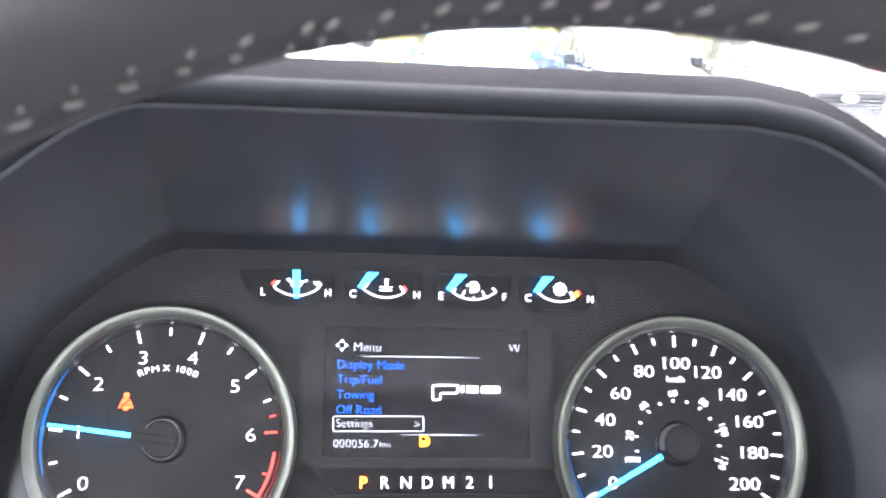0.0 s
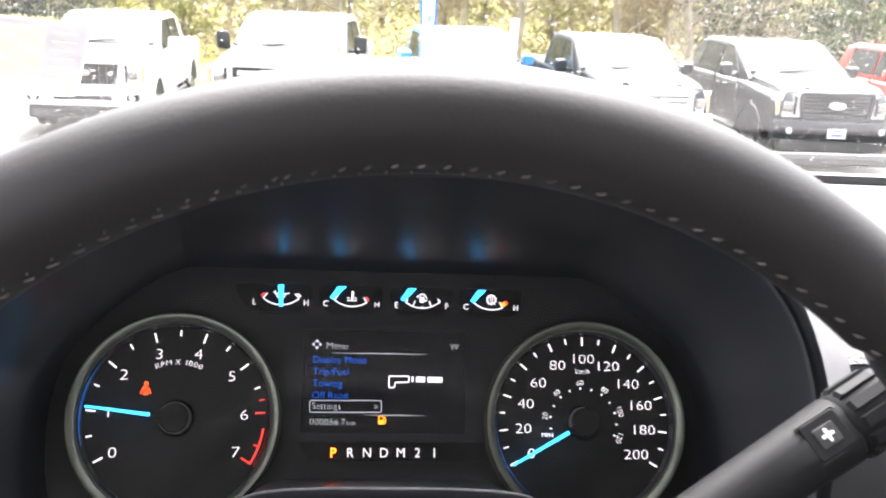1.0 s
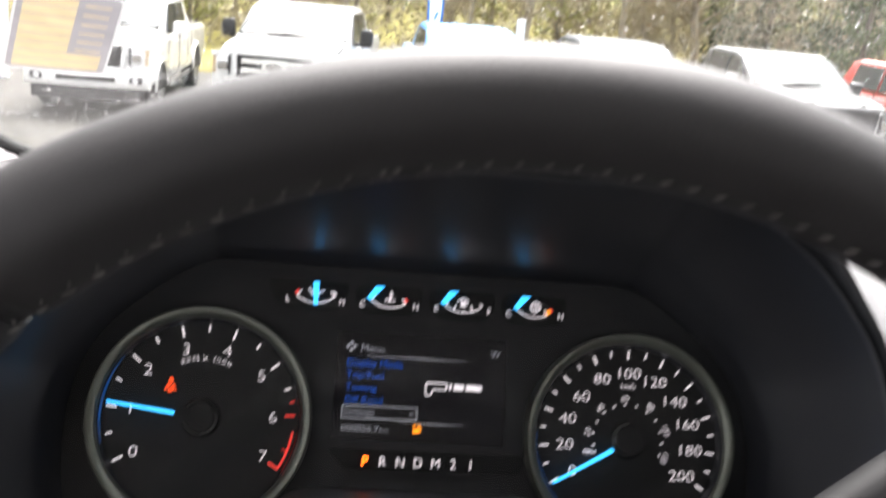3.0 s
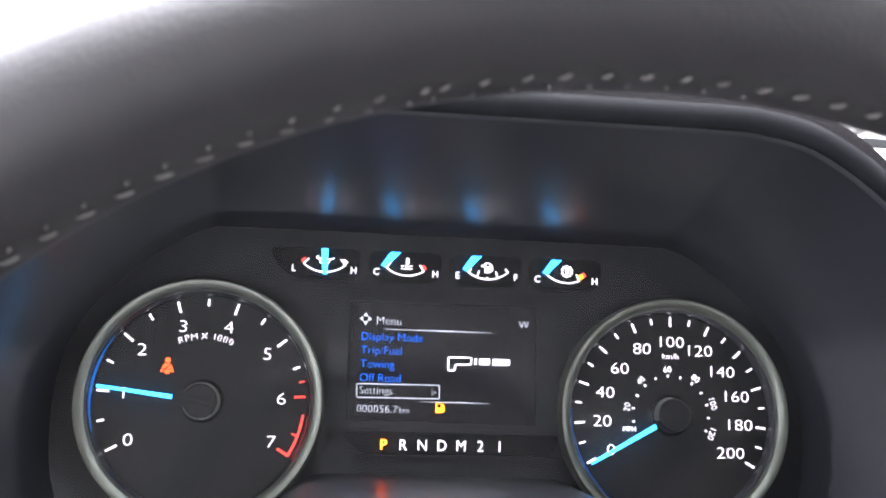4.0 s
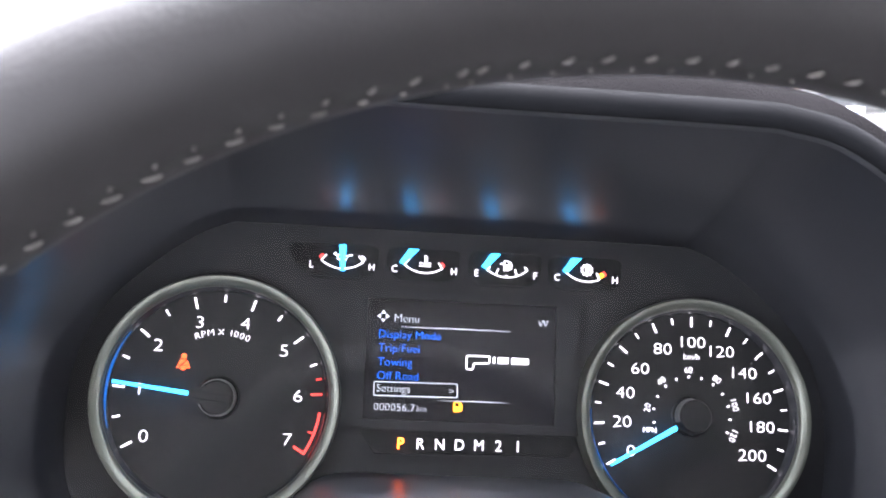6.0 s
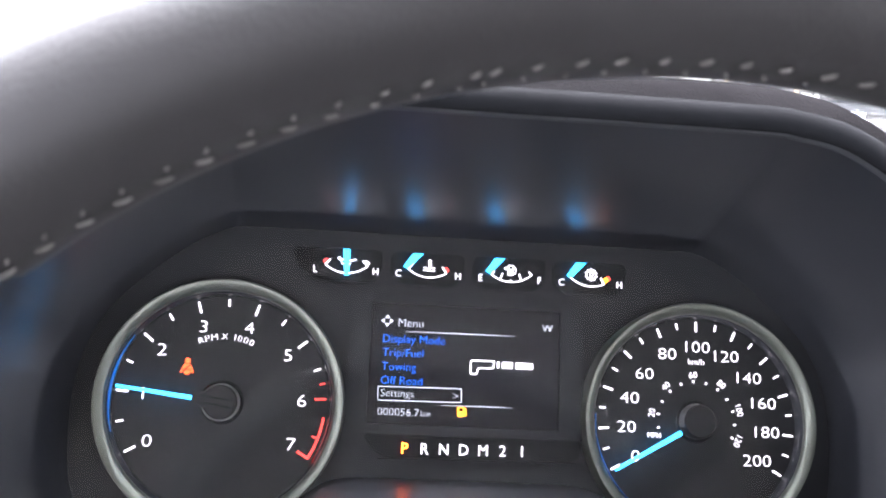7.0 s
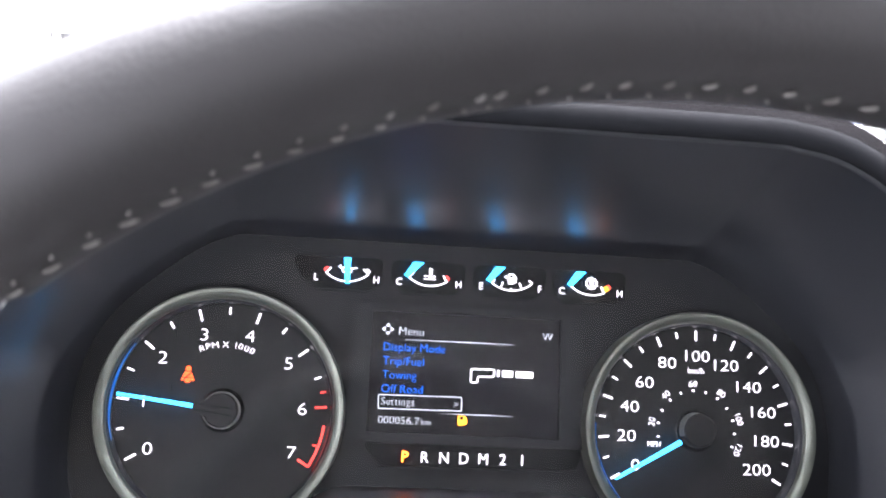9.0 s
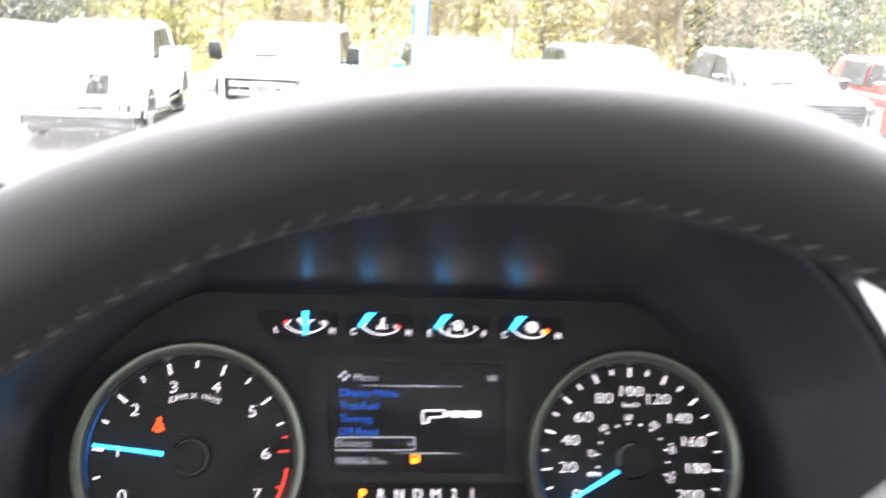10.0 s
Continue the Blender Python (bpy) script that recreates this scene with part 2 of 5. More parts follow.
def hub(parent, c, a0, a1, mat):
    bm = bmesh.new()
    lathe(bm, c, [(0.0105, 0.0002), (0.0098, -0.0004), (0.0090, -0.0002), (0.0088, 0.001)], 56)
    part("hub_dish", bm, PIANO, parent, "shallow dark dish round the hub", smooth=True)
    bm = bmesh.new()
    lathe(bm, c, [(0.0, -0.0066), (0.0074, -0.0066), (0.0081, -0.0058), (0.0083, 0.001)], 48)
    part("hub", bm, mat, parent, "dark round needle hub", smooth=True)
    bm = bmesh.new()
    lathe(bm, c, [(0.0081, -0.0062), (0.0082, -0.0067), (0.0085, -0.0067), (0.0086, -0.0060), (0.0087, 0.001)], 56, a0, a1)
    part("hub_ring", bm, GREYRING, parent, "thin pale ring round the hub", smooth=True)


def needle(parent, c, angle, r0, r1, w0, w1, base=True):
    a = radians(angle)
    d = Vector((math.cos(a), math.sin(a)))
    o = Vector(c)
    bm = bmesh.new()
    bar(bm, o + d * r0, o + d * r1, w0, -0.0078, -0.0064, w1)
    part("needle", bm, CYAN, parent, "glowing pale blue needle")
    if not base:
        return
    n = Vector((-d.y, d.x))
    bm = bmesh.new()
    bar(bm, o - d * 0.0066, o + d * (r0 - 0.0004), 0.0082, -0.0079, -0.0060, 0.0074)
    base_part = part("needle_base", bm, HUB, parent, "dark grooved needle base")
    for e in (-1, 1):
        bm = bmesh.new()
        bar(bm, o - d * 0.0062 + n * 0.0017 * e, o + d * (r0 - 0.001) + n * 0.0015 * e, 0.0008, -0.0084, -0.0079)
        part("groove", bm, PIANO, base_part)


# tachometer
TC = (-0.115, 0.0)
tacho = dial("tachometer", TC, "black tachometer dial marked 0 to 7")


def tacho_angle(v):
    return 90 + SWEEP / 2 - SWEEP * v / 7


for k in range(7):
    tick(tacho, TC, tacho_angle(k), 0.0436, 0.0490, 0.0010, RED if k == 6 else WHITE)
for k in range(6):
    tick(tacho, TC, tacho_angle(k + 0.5), 0.0455, 0.0488, 0.0009)
tick(tacho, TC, tacho_angle(5.75), 0.0466, 0.0492, 0.0008, RED)
tick(tacho, TC, tacho_angle(6.65), 0.0455, 0.0485, 0.0008, RED)
bm = bmesh.new()
strip(bm, arc(TC, 0.0484, tacho_angle(6.3), tacho_angle(7), 16), 0.0012, -0.0006, 0.0004)
part("red_zone", bm, RED, tacho, "red limit arc")
tick(tacho, TC, tacho_angle(7), 0.0425, 0.0488, 0.0012, RED)
for k in range(8):
    a = radians(tacho_angle(k))
    dx, dz = {1: (0.0012, 0), 3: (0, -0.0008), 4: (-0.0007, -0.0005), 6: (-0.0003, -0.0004), 7: (0.0009, 0.0009)}.get(k, (0, 0))
    letters("numeral", str(k), 0.0058, TC[0] + 0.0378 * math.cos(a) + dx, TC[1] + 0.0378 * math.sin(a) - 0.0029 + dz, -0.0004, WHITE, tacho, wide=1.26, weight=-0.020)
for i, ch in enumerate("RPM X 1000"):
    if ch != " ":
        at = [112.5, 107, 100.6, 0, 91.5, 0, 82.5, 78.2, 72.8, 67.4][i]
        a = radians(at)
        letters("letter", ch, 0.0030, TC[0] + 0.0295 * math.cos(a), TC[1] + 0.0295 * math.sin(a), -0.0004, WHITE, tacho, turn=at - 90, wide=1.12, weight=-0.020)
# seat belt warning lamp: a plain bell with a bar
bm = bmesh.new()
o = Vector((-0.1322, 0.0157))
prism(bm, [o + Vector(p) * 0.001 for p in ((-3.2, -2.6), (-2.3, -0.4), (-1.4, 1.6), (1.4, 1.6), (2.3, -0.4), (3.2, -2.6), (1.3, -2.2), (0.9, -3.4), (-0.9, -3.4), (-1.3, -2.2))], -0.0007, 0.0002)
disc(bm, o + Vector((0, 0.0031)), 0.0012, -0.0007, 0.0002, 16)
belt = part("seat_belt_lamp", bm, ORANGE, tacho, "lit orange seat belt warning lamp")
bm = bmesh.new()
bar(bm, o + Vector((0.0017, 0.0014)), o + Vector((-0.0018, -0.0020)), 0.0006, -0.0009, -0.0006)
part("strap", bm, DIAL, belt)
bm = bmesh.new()
bar(bm, o + Vector((-0.0024, -0.0012)), o + Vector((0.0024, -0.0012)), 0.0004, -0.0009, -0.0006)
part("strap", bm, DIAL, belt)
# fine dark upright line left of the dial's middle
bm = bmesh.new()
bar(bm, (TC[0] - 0.0243, -0.0440), (TC[0] - 0.0243, 0.0440), 0.0005, -0.0003, 0.0002)
part("face_line", bm, PIANO, tacho, "fine dark line across the dial face")
hub(tacho, TC, tacho_angle(1.07) + 26, tacho_angle(1.07) + 334, HUB)
needle(tacho, TC, tacho_angle(1.07), 0.0130, 0.0478, 0.0020, 0.0013)

# speedometer
SC = (0.115, 0.0006)
speedo = dial("speedometer", SC, "black speedometer dial marked 0 to 200 with an inner scale")


def speedo_angle(v):
    return 90 + SWEEP / 2 - SWEEP * v / 200


for k in range(21):
    if k % 2:
        tick(speedo, SC, speedo_angle(10 * k), 0.0458, 0.0488, 0.0008)
    else:
        tick(speedo, SC, speedo_angle(10 * k), 0.0442, 0.0490, 0.00095)
for k in range(11):
    a = radians(speedo_angle(20 * k))
    letters("numeral", str(20 * k), 0.0056, SC[0] + (0.0352 if k not in (4, 5, 6) else 0.0362) * math.cos(a),
            SC[1] + (0.0352 if k not in (4, 5, 6) else 0.0366) * math.sin(a) - 0.0028 - {2: 0.0005, 3: 0.0011, 4: 0.0008}.get(5 - abs(k - 5), 0.0), -0.0004, WHITE, speedo, wide=1.24, weight=-0.021)
letters("unit", "km/h", 0.0030, SC[0], SC[1] + 0.0278, -0.0004, WHITE, speedo, weight=-0.020)
for k in range(1, 7):
    ang = speedo_angle(20 * k * 1.609)
    a = radians(ang)
    letters("small_numeral", str(20 * k), 0.0031, SC[0] + 0.0212 * math.cos(a), SC[1] + 0.0212 * math.sin(a), -0.0004, WHITE, speedo, turn=ang - 90, weight=-0.020)
for k in range(1, 13):
    tick(speedo, SC, speedo_angle(10 * k * 1.609), 0.0188, 0.0200, 0.0008)
letters("unit", "MPH", 0.0024, SC[0] - 0.0212, SC[1] - 0.0085, -0.0004, WHITE, speedo, weight=0.0)
# pale ring cut to an arc here: its highlight is put into the shape
hub(speedo, SC, 95, 200, DIAL)
needle(speedo, SC, speedo_angle(0), 0.0115, 0.0486, 0.0021, 0.0013, base=False)

# added emissive arcs: faint blue needle light caught on the inner rings beside each tip
RING_GLOW = material("blue_ring_glow", (0.002, 0.11, 0.40), 0.4, emit=0.045)
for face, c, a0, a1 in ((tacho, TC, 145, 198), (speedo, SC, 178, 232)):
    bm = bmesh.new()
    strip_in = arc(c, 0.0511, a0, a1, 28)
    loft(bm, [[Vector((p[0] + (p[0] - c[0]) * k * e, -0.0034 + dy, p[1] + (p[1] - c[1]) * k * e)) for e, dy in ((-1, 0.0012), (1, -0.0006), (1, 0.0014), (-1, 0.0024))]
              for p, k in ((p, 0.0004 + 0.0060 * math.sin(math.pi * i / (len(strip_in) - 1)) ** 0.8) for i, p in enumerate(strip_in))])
    part("needle_glow_arc", bm, RING_GLOW, face, "faint blue needle glow put on the ring as an arc")

# four small gauges in a row
ARC_R = 0.0156
ENDS = ((-41, 41), (-41, 33), (-38, 42), (-43, 24))     # each scale's two ends, in degrees from straight down


def ray_bar(bm, o, deg, r0, r1, w, y0=0.0003, y1=0.0014):
    d = Vector((math.sin(radians(deg)), -math.cos(radians(deg))))
    return bar(bm, o + d * r0, o + d * r1, w, y0, y1)


def outline(bm, o, pts, w=0.00042):
    """A thin closed line round points in millimetres."""
    ring = [o + Vector(p) * 0.001 for p in pts]
    return strip(bm, ring + ring[:1], w, 0.0006, 0.0014)


def gauge_icon(win, i, o):
    bm = bmesh.new()
    if i == 0:      # oil can
        outline(bm, o, ((-2.4, -1.3), (2.0, -1.3), (2.5, 0.5), (-2.4, 0.9)), 0.0005)
        strip(bm, [o + Vector(p) * 0.001 for p in ((2.4, 0.3), (4.4, 1.2), (4.6, 0.6))], 0.0005, 0.0006, 0.0014)
        strip(bm, [o + Vector(p) * 0.001 for p in ((-2.4, 0.2), (-4.2, 1.4), (-3.2, 2.0))], 0.0007, 0.0006, 0.0014)
        bar(bm, o + Vector((-0.0012, 0.0016)), o + Vector((0.0012, 0.0016)), 0.0005, 0.0006, 0.0014)
        bar(bm, o + Vector((0, 0.0008)), o + Vector((0, 0.0016)), 0.0005, 0.0006, 0.0014)
    elif i == 1:    # thermometer over waves
        bar(bm, o + Vector((0, -0.0014)), o + Vector((0, 0.0030)), 0.0007, 0.0006, 0.0014)
        for h in (0.0024, 0.0012, 0.0001):
            bar(bm, o + Vector((0, h)), o + Vector((0.0013, h)), 0.00042, 0.0006, 0.0014)
        disc(bm, o + Vector((0, -0.0014)), 0.0007, 0.0006, 0.0014, 14)
        for s in (-1, 1):
            strip(bm, [o + Vector((s * (0.0011 + 0.0006 * k), -0.0012 + 0.0003 * (k % 2))) for k in range(4)], 0.00042, 0.0006, 0.0014)
        strip(bm, [o + Vector((-0.0029 + 0.00072 * k, -0.0026 + 0.00036 * (k % 2))) for k in range(9)], 0.00042, 0.0006, 0.0014)
    elif i == 2:    # fuel pump with an arrow to the filler's side
        prism(bm, [o + Vector(p) * 0.001 for p in ((-1.5, -2.6), (1.3, -2.6), (1.3, 2.5), (-1.5, 2.5))], 0.0006, 0.0014)
        strip(bm, [o + Vector(p) * 0.001 for p in ((1.3, -1.4), (2.3, -1.8), (2.5, 0.6), (1.7, 1.8))], 0.00045, 0.0006, 0.0014)
        bar(bm, o + Vector((-0.0034, 0.0008)), o + Vector((-0.0022, 0.0008)), 0.0002, 0.0006, 0.0014, 0.0016)
        hole = bmesh.new()
        prism(hole, [o + Vector(p) * 0.001 for p in ((-0.9, 0.5), (0.7, 0.5), (0.7, 1.9), (-0.9, 1.9))], 0.0002, 0.0006)
        part("icon_window", hole, PIANO, win)
    else:           # gear wheel with a bolt inside
        strip(bm, arc(o, 0.0024, 0, 360, 24), 0.00055, 0.0006, 0.0014)
        for k in range(10):
            a = radians(36 * k + 18)
            d = Vector((math.cos(a), math.sin(a)))
            bar(bm, o + d * 0.0025, o + d * 0.0032, 0.0007, 0.0006, 0.0014)
        outline(bm, o, ((-0.5, 1.4), (0.5, 1.4), (0.9, 0.1), (0.3, -1.5), (-0.3, -1.5), (-0.6, 0.1)), 0.0004)
    part("icon", bm, WHITE, win)


for i in range(4):
    u = -0.0608 + 0.0407 * i
    bm = bmesh.new()
    shape = [(u - (0.0187 if i else 0.0270), 0.0768), (u + 0.0187, 0.0768), (u + 0.0172, 0.0648), (u + 0.0124, 0.0606), (u - 0.0128, 0.0606), (u - (0.0187 if i else 0.0225), 0.0664)]
    prism(bm, rounded(shape, 0.004), 0.0012, 0.006)
    win = part("gauge_window", bm, PIANO, cluster, "gloss black gauge window")
    for line in ([(u - (0.0187 if i else 0.0225), 0.0660), (u - 0.0128, 0.0604), (u + 0.0124, 0.0604), (u + 0.0165, 0.0640)], [(u - 0.0150, 0.0768), (u + 0.0150, 0.0768)]):
        bm = bmesh.new()
        strip(bm, line, 0.0006, -0.0016, 0.005)
        part("window_edge", bm, RINGGLOSS, win, "thin glossy window edge")
    o = Vector((u + 0.0004, 0.0649 + ARC_R))
    lo, hi = ENDS[i]
    bm = bmesh.new()
    strip(bm, arc(o, ARC_R, 270 + lo, 270 + hi, 18), 0.00058, 0.0004, 0.0014)
    part("scale_arc", bm, WHITE, win)
    for deg in (lo, hi):
        bm = bmesh.new()
        ray_bar(bm, o, deg, ARC_R - (0.0036 if i != 2 else 0.0022), ARC_R + 0.0003, 0.00058)
        part("end_mark", bm, WHITE, win)
    marks = (((lo - 5, RED, 0.0014), (hi + 5, WHITE, 0.0010)), ((hi + 5, RED, 0.0014),), (), ((hi + 7, YELLOW, 0.0022), (hi + 14, RED, 0.0014)))[i]
    for deg, mat, w in marks:
        bm = bmesh.new()
        ray_bar(bm, o, deg, ARC_R - 0.0026, ARC_R - 0.0002, w)
        part("end_mark", bm, mat, win, "yellow warning mark" if mat is YELLOW else "")
    if i == 2:
        for deg, inner in ((-20, 0.0034), (0, 0.0012), (20, 0.0034)):
            bm = bmesh.new()
            ray_bar(bm, o, deg, ARC_R - inner, ARC_R, 0.00065)
            part("scale_mark", bm, WHITE, win)
    bm = bmesh.new()
    if i == 0:
        bar(bm, (u + 0.0008, 0.0636), (u + 0.0002, 0.0762), 0.0021, -0.0022, -0.0008, 0.0033)
    else:
        prism(bm, [(u - 0.0124, 0.0694), (u - 0.0102, 0.0683), (u - 0.0030, 0.0760), (u - 0.0080, 0.0760)], -0.0022, -0.0008)
    part("gauge_needle", bm, CYAN, win, "glowing pale blue needle")
    letters("letter", "LCEC"[i], 0.0034, u - 0.0147, 0.0647, 0.0008, WHITE, win, wide=0.95, weight=0.0)
    letters("letter", "HHFH"[i], 0.0034, u + 0.0148, 0.0647, 0.0008, WHITE, win, wide=0.95, weight=0.0)
    gauge_icon(win, i, Vector((u + 0.0004, 0.0708)))

# menu screen
for x0, x1, z0, z1 in ((-0.0572, -0.0468, -0.0105, 0.0555), (0.0468, 0.0582, -0.0105, 0.0555), (-0.0468, 0.0468, 0.0516, 0.0555), (-0.0468, 0.0468, -0.0105, -0.0070)):
    bm = bmesh.new()
    box(bm, x0, x1, 0.0004, 0.006, z0, z1)
    part("screen_surround", bm, PANEL, cluster, "matte charcoal screen surround")
bm = bmesh.new()
box(bm, -0.0469, 0.0469, 0.0018, 0.006, -0.0072, 0.0518)
screen = part("menu_screen", bm, SCREEN, cluster, "dark lit menu screen")
SY = 0.0014
letters("title", "Menu", 0.0040, -0.0333, 0.0402, SY, DIM, screen, align="LEFT", wide=1.0, weight=-0.022)
for i, word in enumerate(("Display Mode", "Trip/Fuel", "Towing", "Off Road")):
    letters("menu_line", word, 0.0040, -0.0405, 0.0322 - 0.0067 * i, SY, BLUE, screen, align="LEFT", wide=0.98, weight=-0.022)
letters("menu_line", "Settings", 0.0037, -0.0403, 0.0062, SY, DIM, screen, align="LEFT", wide=1.0, weight=-0.022)
letters("menu_arrow", ">", 0.0036, -0.0042, 0.0060, SY, DIM, screen, weight=-0.02)
bm = bmesh.new()
frame_pts = rounded([(-0.0418, 0.0109), (-0.0014, 0.0114), (-0.0012, 0.0048), (-0.0416, 0.0043)], 0.001, 3)
strip(bm, list(frame_pts) + [frame_pts[0]], 0.00036, SY - 0.0002, SY + 0.0006)
part("selection_frame", bm, DIM, screen, "thin rounded selection frame")
letters("odometer", "000056.7", 0.0036, -0.0413, -0.0027, SY, DIM, screen, align="LEFT", wide=1.06, weight=-0.022)
letters("odometer_unit", "km", 0.0029, -0.0206, -0.0026, SY, DIM, screen, align="LEFT", wide=1.0, weight=-0.022)
letters("compass", "W", 0.0036, 0.0402, 0.0411, SY, DIM, screen, weight=-0.02)
for z, x0, x1 in ((0.0379, -0.0300, 0.0240), (0.0031, -0.0110, 0.0240)):
    bm = bmesh.new()
    bar(bm, (x0, z), ((x0 + x1) / 2 + 0.004, z + 0.0002), 0.0001, SY - 0.0001, SY + 0.0006, 0.0004)
    bar(bm, ((x0 + x1) / 2 + 0.004, z + 0.0002), (x1, z + 0.0002), 0.0004, SY - 0.0001, SY + 0.0006, 0.0001)
    part("divider", bm, DIM, screen)
o = Vector((-0.0389, 0.0427))
for d in ((0, 1), (1, 0), (0, -1), (-1, 0)):
    d = Vector(d)
    n = Vector((-d.y, d.x))
    bm = bmesh.new()
    prism(bm, [o + d * 0.0030, o + d * 0.0013 + n * 0.0012, o + d * 0.0013 - n * 0.0012], SY - 0.0002, SY + 0.0006)
    part("arrow_key_icon", bm, DIM, screen)
# a plain emblem: one outlined block and three bars
o = Vector((0.0018, 0.0196))
bm = bmesh.new()
pts = rounded([o + Vector(p) * 0.001 for p in ((0.9, -0.8), (0.9, 5.7), (12.4, 5.9), (12.2, 2.4), (4.4, 2.2), (4.2, -0.8))], 0.0009, 3)
strip(bm, list(pts) + [pts[0]], 0.0007, SY - 0.0002, SY + 0.0006)
part("emblem_block", bm, WHITE, screen, "plain outlined emblem")
for x0, x1 in ((13.8, 15.0), (16.3, 21.6), (23.0, 31.6)):
    bm = bmesh.new()
    prism(bm, rounded([o + Vector(p) * 0.001 for p in ((x0, 2.5), (x1, 2.6), (x1, 5.7), (x0, 5.7))], 0.0007, 3), SY - 0.0002, SY + 0.0006)
    part("emblem_block", bm, WHITE, screen)
o = Vector((-0.0012, 0.0003))
bm = bmesh.new()
outline(bm, o, ((-1.4, -2.0), (1.3, -2.0), (1.3, 2.1), (-1.4, 2.1)), 0.0007)
prism(bm, [o + Vector(p) * 0.001 for p in ((-1.3, -2.0), (1.2, -2.0), (1.2, 0.3), (-1.3, 0.3))], SY - 0.0002, SY + 0.0006)
strip(bm, [o + Vector(p) * 0.001 for p in ((1.5, -1.4), (2.4, -1.4), (2.4, 0.8), (1.7, 1.8))], 0.0006, SY - 0.0002, SY + 0.0006)
part("fuel_lamp", bm, YELLOW, screen, "lit amber low fuel lamp")

# gear row
bm = bmesh.new()
prism(bm, rounded([(-0.0490, -0.0118), (0.0590, -0.0112), (0.0560, -0.0215), (-0.0395, -0.0228)], 0.004), 0.0022, 0.006)
gears = part("gear_window", bm, PIANO, cluster, "gloss black gear window")
for i, ch in enumerate("PRNDM21"):
    letters("gear_letter", ch, 0.0052, -0.0277 + 0.00948 * i, -0.0204 + 0.0001 * i, 0.0016, AMBER if ch == "P" else WHITE, gears, wide=0.94, weight=-0.004,
            label="lit amber letter" if ch == "P" else "")
bm = bmesh.new()
strip(bm, [(-0.0500, -0.0112), (0.0600, -0.0106)], 0.0010, 0.0006, 0.006)
strip(bm, [(-0.0500, -0.0112), (-0.0400, -0.0236), (0.0560, -0.0224)], 0.0010, 0.0010, 0.006)
part("window_edge", bm, PANEL, gears)

# clear lens over the gauges
bm = bmesh.new()
bm.faces.new([bm.verts.new((x, -0.0190 + 0.045 * z, z)) for x, z in rounded([(-0.181, 0.056), (-0.125, 0.087), (0.125, 0.087), (0.181, 0.056), (0.183, -0.045), (0.16, -0.066), (-0.16, -0.066), (-0.183, -0.045)], 0.02)])
lens = part("lens", bm, LENS, cluster, "clear plastic lens over the gauges")
lens.visible_shadow = False

# ---- hood round the cluster ----
hood = thing("cluster_hood", (0, 0, -0.09), "black plastic hood shading the instrument cluster on the dashboard", "instrument hood")
OUTLINE = [  # back edge x, z; lip x, z, y
    (0, 0.0860, 0, 0.1068, -0.130), (0.100, 0.0860, 0.090, 0.1068, -0.130), (0.118, 0.0845, 0.108, 0.1055, -0.130),
    (0.135, 0.0760, 0.127, 0.1010, -0.130), (0.155, 0.0600, 0.149, 0.0870, -0.130), (0.172, 0.0420, 0.168, 0.0670, -0.130),
    (0.182, 0.0200, 0.185, 0.0360, -0.130), (0.185, -0.010, 0.191, -0.005, -0.128), (0.180, -0.045, 0.188, -0.045, -0.120),
    (0.160, -0.064, 0.172, -0.078, -0.110), (0.115, -0.068, 0.115, -0.086, -0.112), (0.090, -0.060, 0.090, -0.067, -0.120),
    (0.075, -0.043, 0.074, -0.044, -0.130), (0.060, -0.0335, 0.057, -0.0340, -0.137), (0.030, -0.0325, 0.030, -0.0314, -0.139), (0, -0.0325, 0, -0.0312, -0.139),
]


def catmull(rows, n=4):
    out = []
    for i in range(len(rows) - 1):
        a, b, c, d = (np.array(rows[max(0, min(len(rows) - 1, k))], float) for k in (i - 1, i, i + 1, i + 2))
        for k in range(n):
            t = k / n
            out.append(0.5 * (2 * b + (c - a) * t + (2 * a - 5 * b + 4 * c - d) * t * t + (3 * b - a - 3 * c + d) * t ** 3))
    out.append(np.array(rows[-1], float))
    return out


half = catmull(OUTLINE)


def door_side(r):
    """The mirrored half flares more, and its upper corner drops sooner."""
    t = min(1.0, max(0.0, (r[2] - 0.108) / 0.035)) * min(1.0, max(0.0, (r[3] - 0.02) / 0.04))
    return np.array((-r[0], r[1], -r[2] - 0.6 * max(0.0, r[2] - 0.165), r[3] - 0.009 * t, r[4]))


loop = half + [door_side(r) for r in half[-2:0:-1]]
count = len(loop)
outward = []
for i in range(count):
    a, b = loop[i - 1], loop[(i + 1) % count]
    d = Vector((b[2] - a[2], b[3] - a[3])).normalized()
    outward.append(Vector((-d.y, d.x)))  # the outline runs clockwise seen from the seat
rings = []
for k in range(9):
    t = k / 8
    rings.append([Vector((r[0] + (r[2] - r[0]) * t, 0.006 + (r[4] - 0.006) * t, r[1] + (r[3] - r[1]) * t - 0.001 * math.sin(math.pi * t))) for r in loop])
bm = bmesh.new()
loft(bm, rings, caps=False)
part("inner_shroud", bm, SHROUD, hood, "satin black inner shroud", smooth=True)


def ring_out(off, y, slim=0.34):
    """The lip's outline, set out by off; the passenger side of the hood is slimmer."""
    out = []
    for r, n in zip(loop, outward):
        k = off * (1 - slim * min(1.0, max(0.0, (r[2] - 0.13) / 0.03)) * min(1.0, max(0.0, (0.09 - r[3]) / 0.03)))
        out.append(Vector((r[2] + n.x * k, r[4] + y, r[3] + n.y * k)))
    return out


